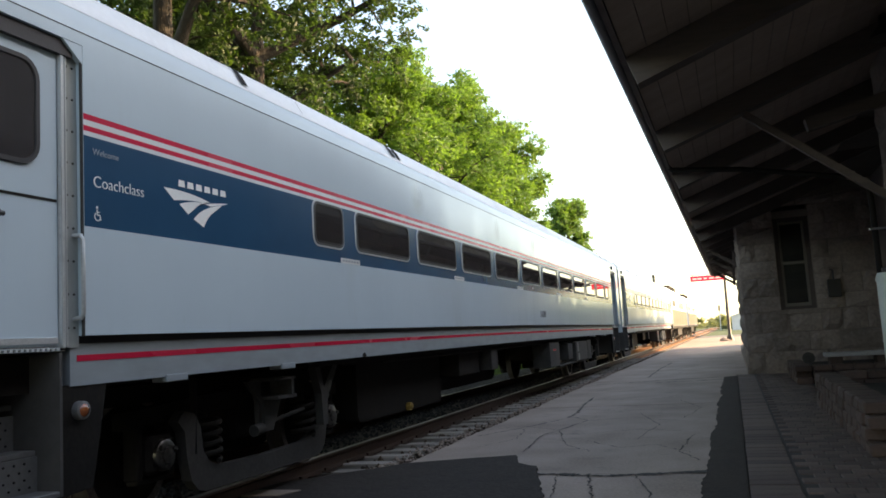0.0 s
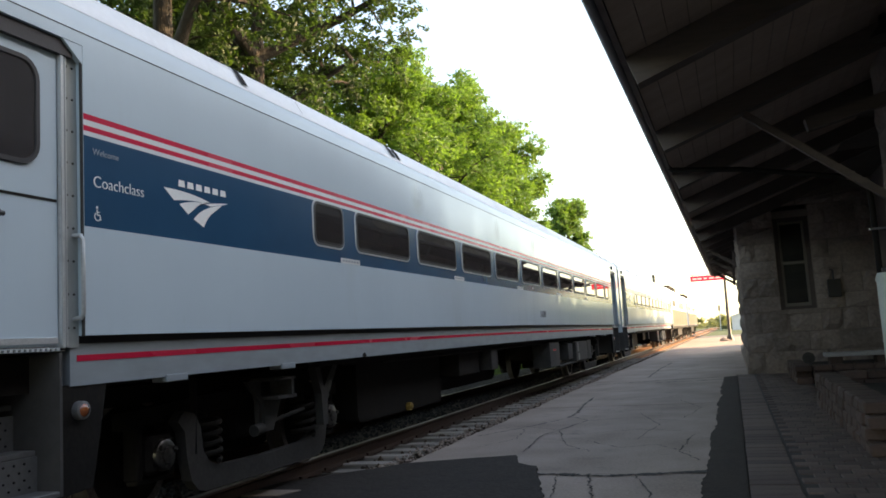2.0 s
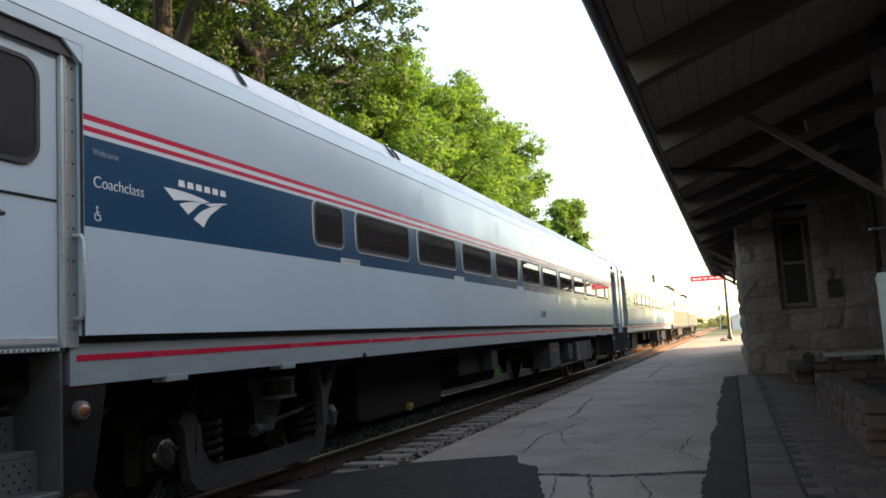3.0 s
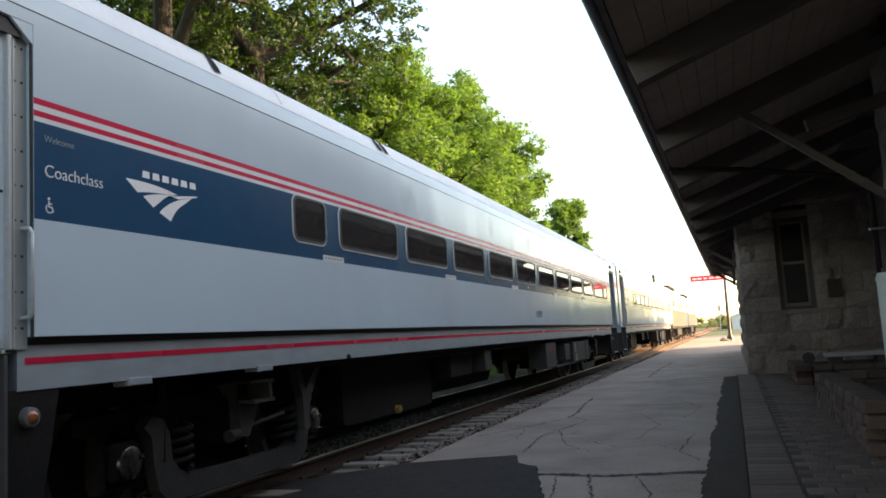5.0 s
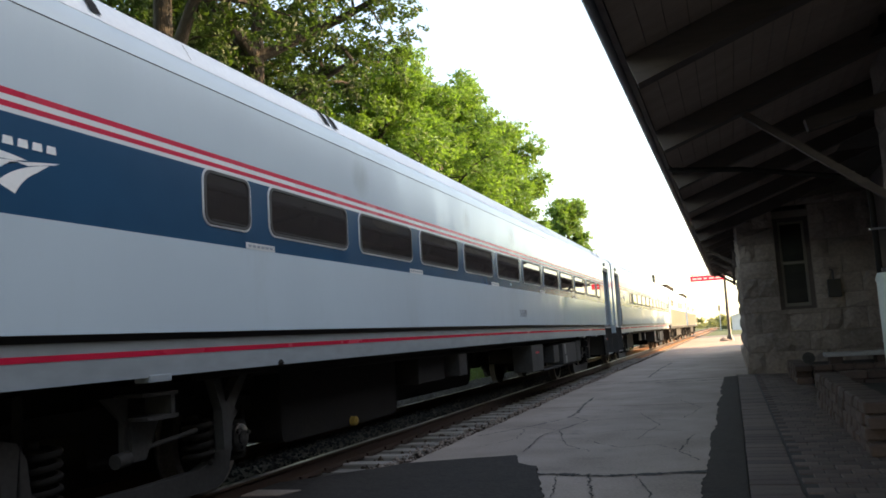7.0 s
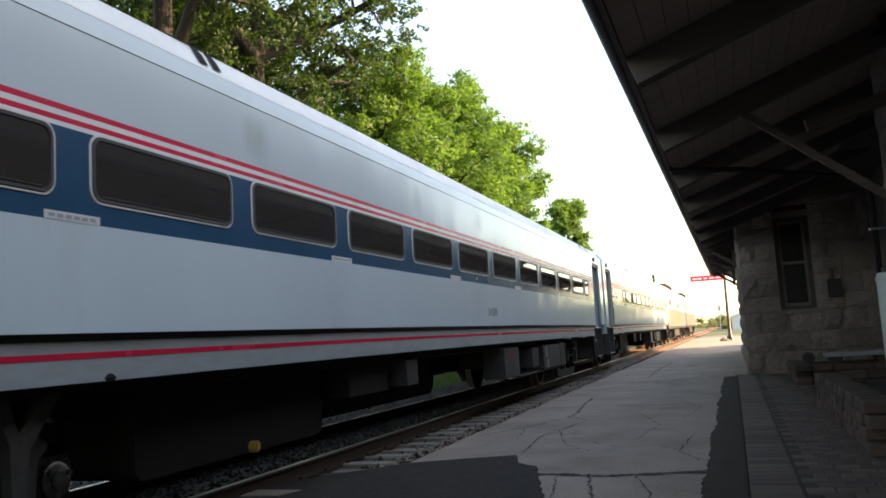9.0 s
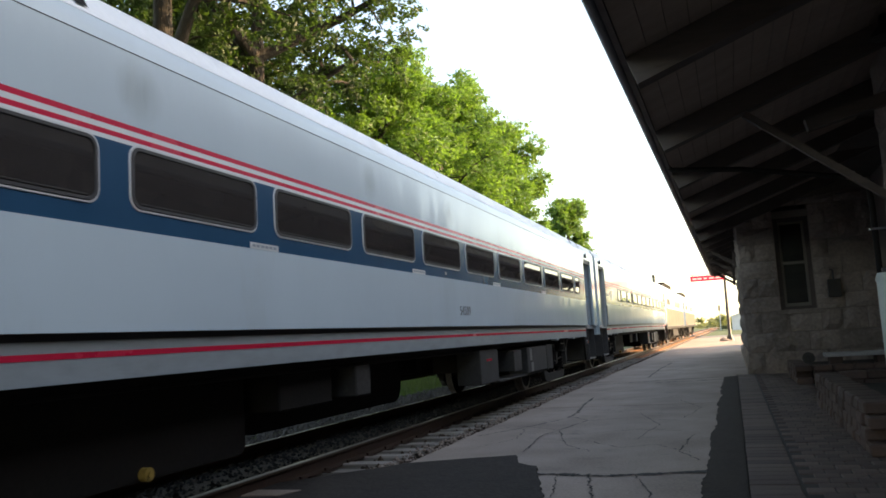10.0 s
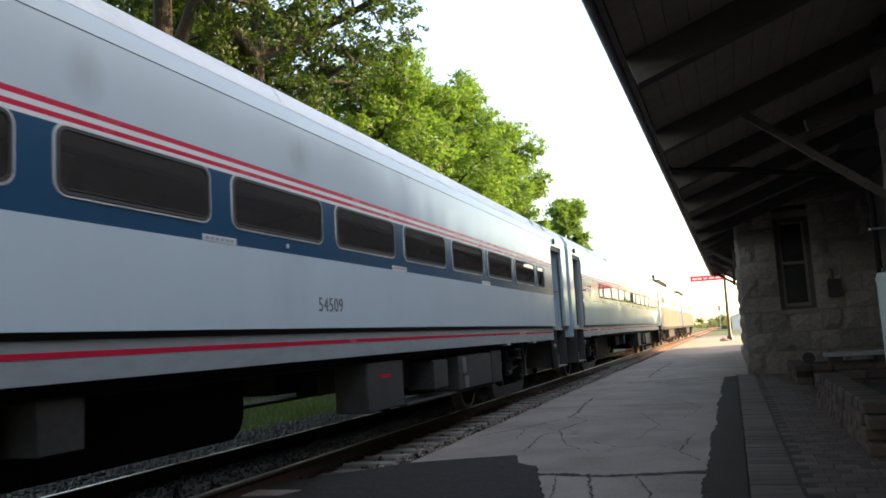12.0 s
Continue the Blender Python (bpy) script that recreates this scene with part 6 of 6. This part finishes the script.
tree(-17.5, 24.0, 15.5, 4.6, 0.22, 60000, 0.11, LEAFDARK, "dark shaded tree in the row behind", 39, 0, 11, 6, 36)
tree(-18.0, 40.0, 12.0, 4.8, 0.22, 50000, 0.12, LEAF, "green tree in the row behind", 40, 0, 11, 6, 36)

for tx, ty, th, ts in ((5.5, 99, 4.0, 41), (10.5, 97, 5.2, 42), (15.0, 100, 4.6, 43), (20.5, 98, 5.6, 44), (26.5, 101, 5.0, 45)):
    tree(tx, ty, th, 2.6, 0.22, 9000, 0.24, LEAF, "broad green tree beyond the road, mirrored in the windows", ts, 0, 9, 5, 30, 1.3)

# unseen trees, added to keep the sun off coach and platform
for k, ty in enumerate((32.0, 36.0, 39.6, 43.0)):
    tree(16.0 + 1.2 * (k % 2), ty, 12.8, 3.2, 0.10, 26000, 0.20, LEAF, "leafy tree added unseen beyond the depot, shading the platform", 70 + k, 0, 10, 5, 50, 1.3)

# hidden behind the depot, added to cast shade on the far platform
for tx, ty, th, ts in ((8.0, 44.6, 6.6, 51), (8.6, 48.8, 6.8, 52)):
    tree(tx, ty, th, 2.3, 0.22, 9000, 0.16, LEAF, "small leafy tree added unseen beyond the depot, shading the platform", ts, 0, 10, 5, 34, 1.3)


def far_woods():
    rng = random.Random(9)
    cs, rs = [], []
    for k in range(230):
        x = rng.uniform(-110, 110)
        cs.append((x, rng.uniform(300, 420), rng.uniform(-0.8, 2.6) + 1.6 * noise.noise(Vector((x * 0.05, 3, 0)))))
        rs.append(rng.uniform(1.2, 2.2))
    for k in range(40):
        cs.append((rng.uniform(-2.5, 6), rng.uniform(195, 220), rng.uniform(-0.3, 2.0)))
        rs.append(rng.uniform(0.8, 1.3))
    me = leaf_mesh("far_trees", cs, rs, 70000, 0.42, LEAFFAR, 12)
    tagged(new("far_trees", me), "low line of distant green trees", "trees", kind="stuff")


far_woods()


def undergrowth():
    rng = random.Random(19)
    cs, rs = [], []
    for k in range(170):
        cs.append((rng.uniform(-21, -15.5), rng.uniform(4, 64), rng.uniform(-0.1, 1.5)))
        rs.append(rng.uniform(0.5, 0.95))
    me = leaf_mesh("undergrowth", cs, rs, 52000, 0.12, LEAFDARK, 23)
    tagged(new("undergrowth", me), "dark green undergrowth beneath the trees", "bushes", kind="stuff")


undergrowth()


# ---------------------------------------------------------------- brick paving, last of the setting
def paving():
    pv = thing("brick_paving", 0, 0, 0, "brick paving along the depot, worn brown and grey", "paving", kind="structure")
    rng = random.Random(14)
    bm = bmesh.new()
    box(bm, 0.005, 3.3, 0.5, 21.15, -0.2, PLAT - 0.012)
    part("joint_bed", bm, JOINT, pv, "dark sand in the joints")

    def brick_mesh(lx, ly, material):
        bm = bmesh.new()
        box(bm, -lx / 2, lx / 2, -ly / 2, ly / 2, -0.05, 0, 0.006)
        return mesh_of("brick", bm, material)
    soldier = brick_mesh(0.366, 0.188, PAVER)
    stretch = brick_mesh(0.190, 0.190, PAVER)
    rest = bmesh.new()

    def lay(me, x, y, lx, ly, single_piece):
        z = PLAT + rng.uniform(-0.003, 0.003)
        if single_piece:
            part("brick", me, None, pv, at=pose(x, y, z, rng.uniform(-.6, .6), rng.uniform(-.6, .6), rng.uniform(-.8, .8)))
        else:
            box(rest, x - lx / 2, x + lx / 2, y - ly / 2, y + ly / 2, z - 0.04, z)
    y = 1.0
    while y < 21.0:
        lay(soldier, 0.195, y, 0.366, 0.188, 5.8 < y < 20.0)
        y += 0.20
    y = 1.0
    row = 0
    while y < 21.0:
        x = 0.40 + 0.10 + (0.1 if row % 2 else 0)
        while x < 1.3:
            lay(stretch, x, y, 0.190, 0.190, 6.0 < y < 15.0)
            x += 0.203
        y += 0.203
        row += 1
    part("far_bricks", rest, PAVERS, pv, kind="stuff")


paving()


# ---------------------------------------------------------------- what moves
def travelled(t):
    """How far the train has come by t seconds, in metres."""
    known = [(0, 0), (3.2, 0), (3.6, 0.012), (4.0, 0.062), (4.4, 0.155), (4.8, 0.281), (5.0, 0.363), (5.5, 0.611), (6.0, 0.906), (6.5, 1.245), (7.0, 1.629),
             (7.5, 2.058), (8.0, 2.532), (8.5, 3.045), (9.0, 3.598), (9.5, 4.235), (10.0, 4.981), (10.5, 5.824), (11.0, 6.756), (11.5, 7.852), (12.0, 9.03)]
    for (a, p), (b, q) in zip(known, known[1:]):
        if a <= t <= b:
            i = known.index((a, p))
            def slope(k):
                if k <= 1 or k >= len(known) - 1:
                    return 0.0 if k <= 1 else (known[-1][1] - known[-2][1]) / (known[-1][0] - known[-2][0]) * 1.04
                return (known[k + 1][1] - known[k - 1][1]) / (known[k + 1][0] - known[k - 1][0])
            h, u = b - a, (t - a) / (b - a)
            return (2 * u ** 3 - 3 * u * u + 1) * p + (u ** 3 - 2 * u * u + u) * h * slope(i) + (3 * u * u - 2 * u ** 3) * q + (u ** 3 - u * u) * h * slope(i + 1)
    return known[-1][1]


def motions():
    times = [0.0, 3.2] + [round(3.4 + 0.2 * k, 1) for k in range(44)]
    for vehicle in (near_coach, far_coach, *locos):
        x, y, z = vehicle.location
        walk(vehicle, [(t, pose(x, y - travelled(t), z)) for t in times])
    for wheel, mirrored, place in WHEELS:
        rows = []
        for t in times:
            turn = math.degrees(travelled(t) / 0.457)
            m = Matrix.Translation(place) @ Matrix.Rotation(radians(turn), 4, "X")
            rows.append((t, m @ Matrix.Rotation(math.pi, 4, "Z") if mirrored else m))
        walk(wheel, rows)


motions()
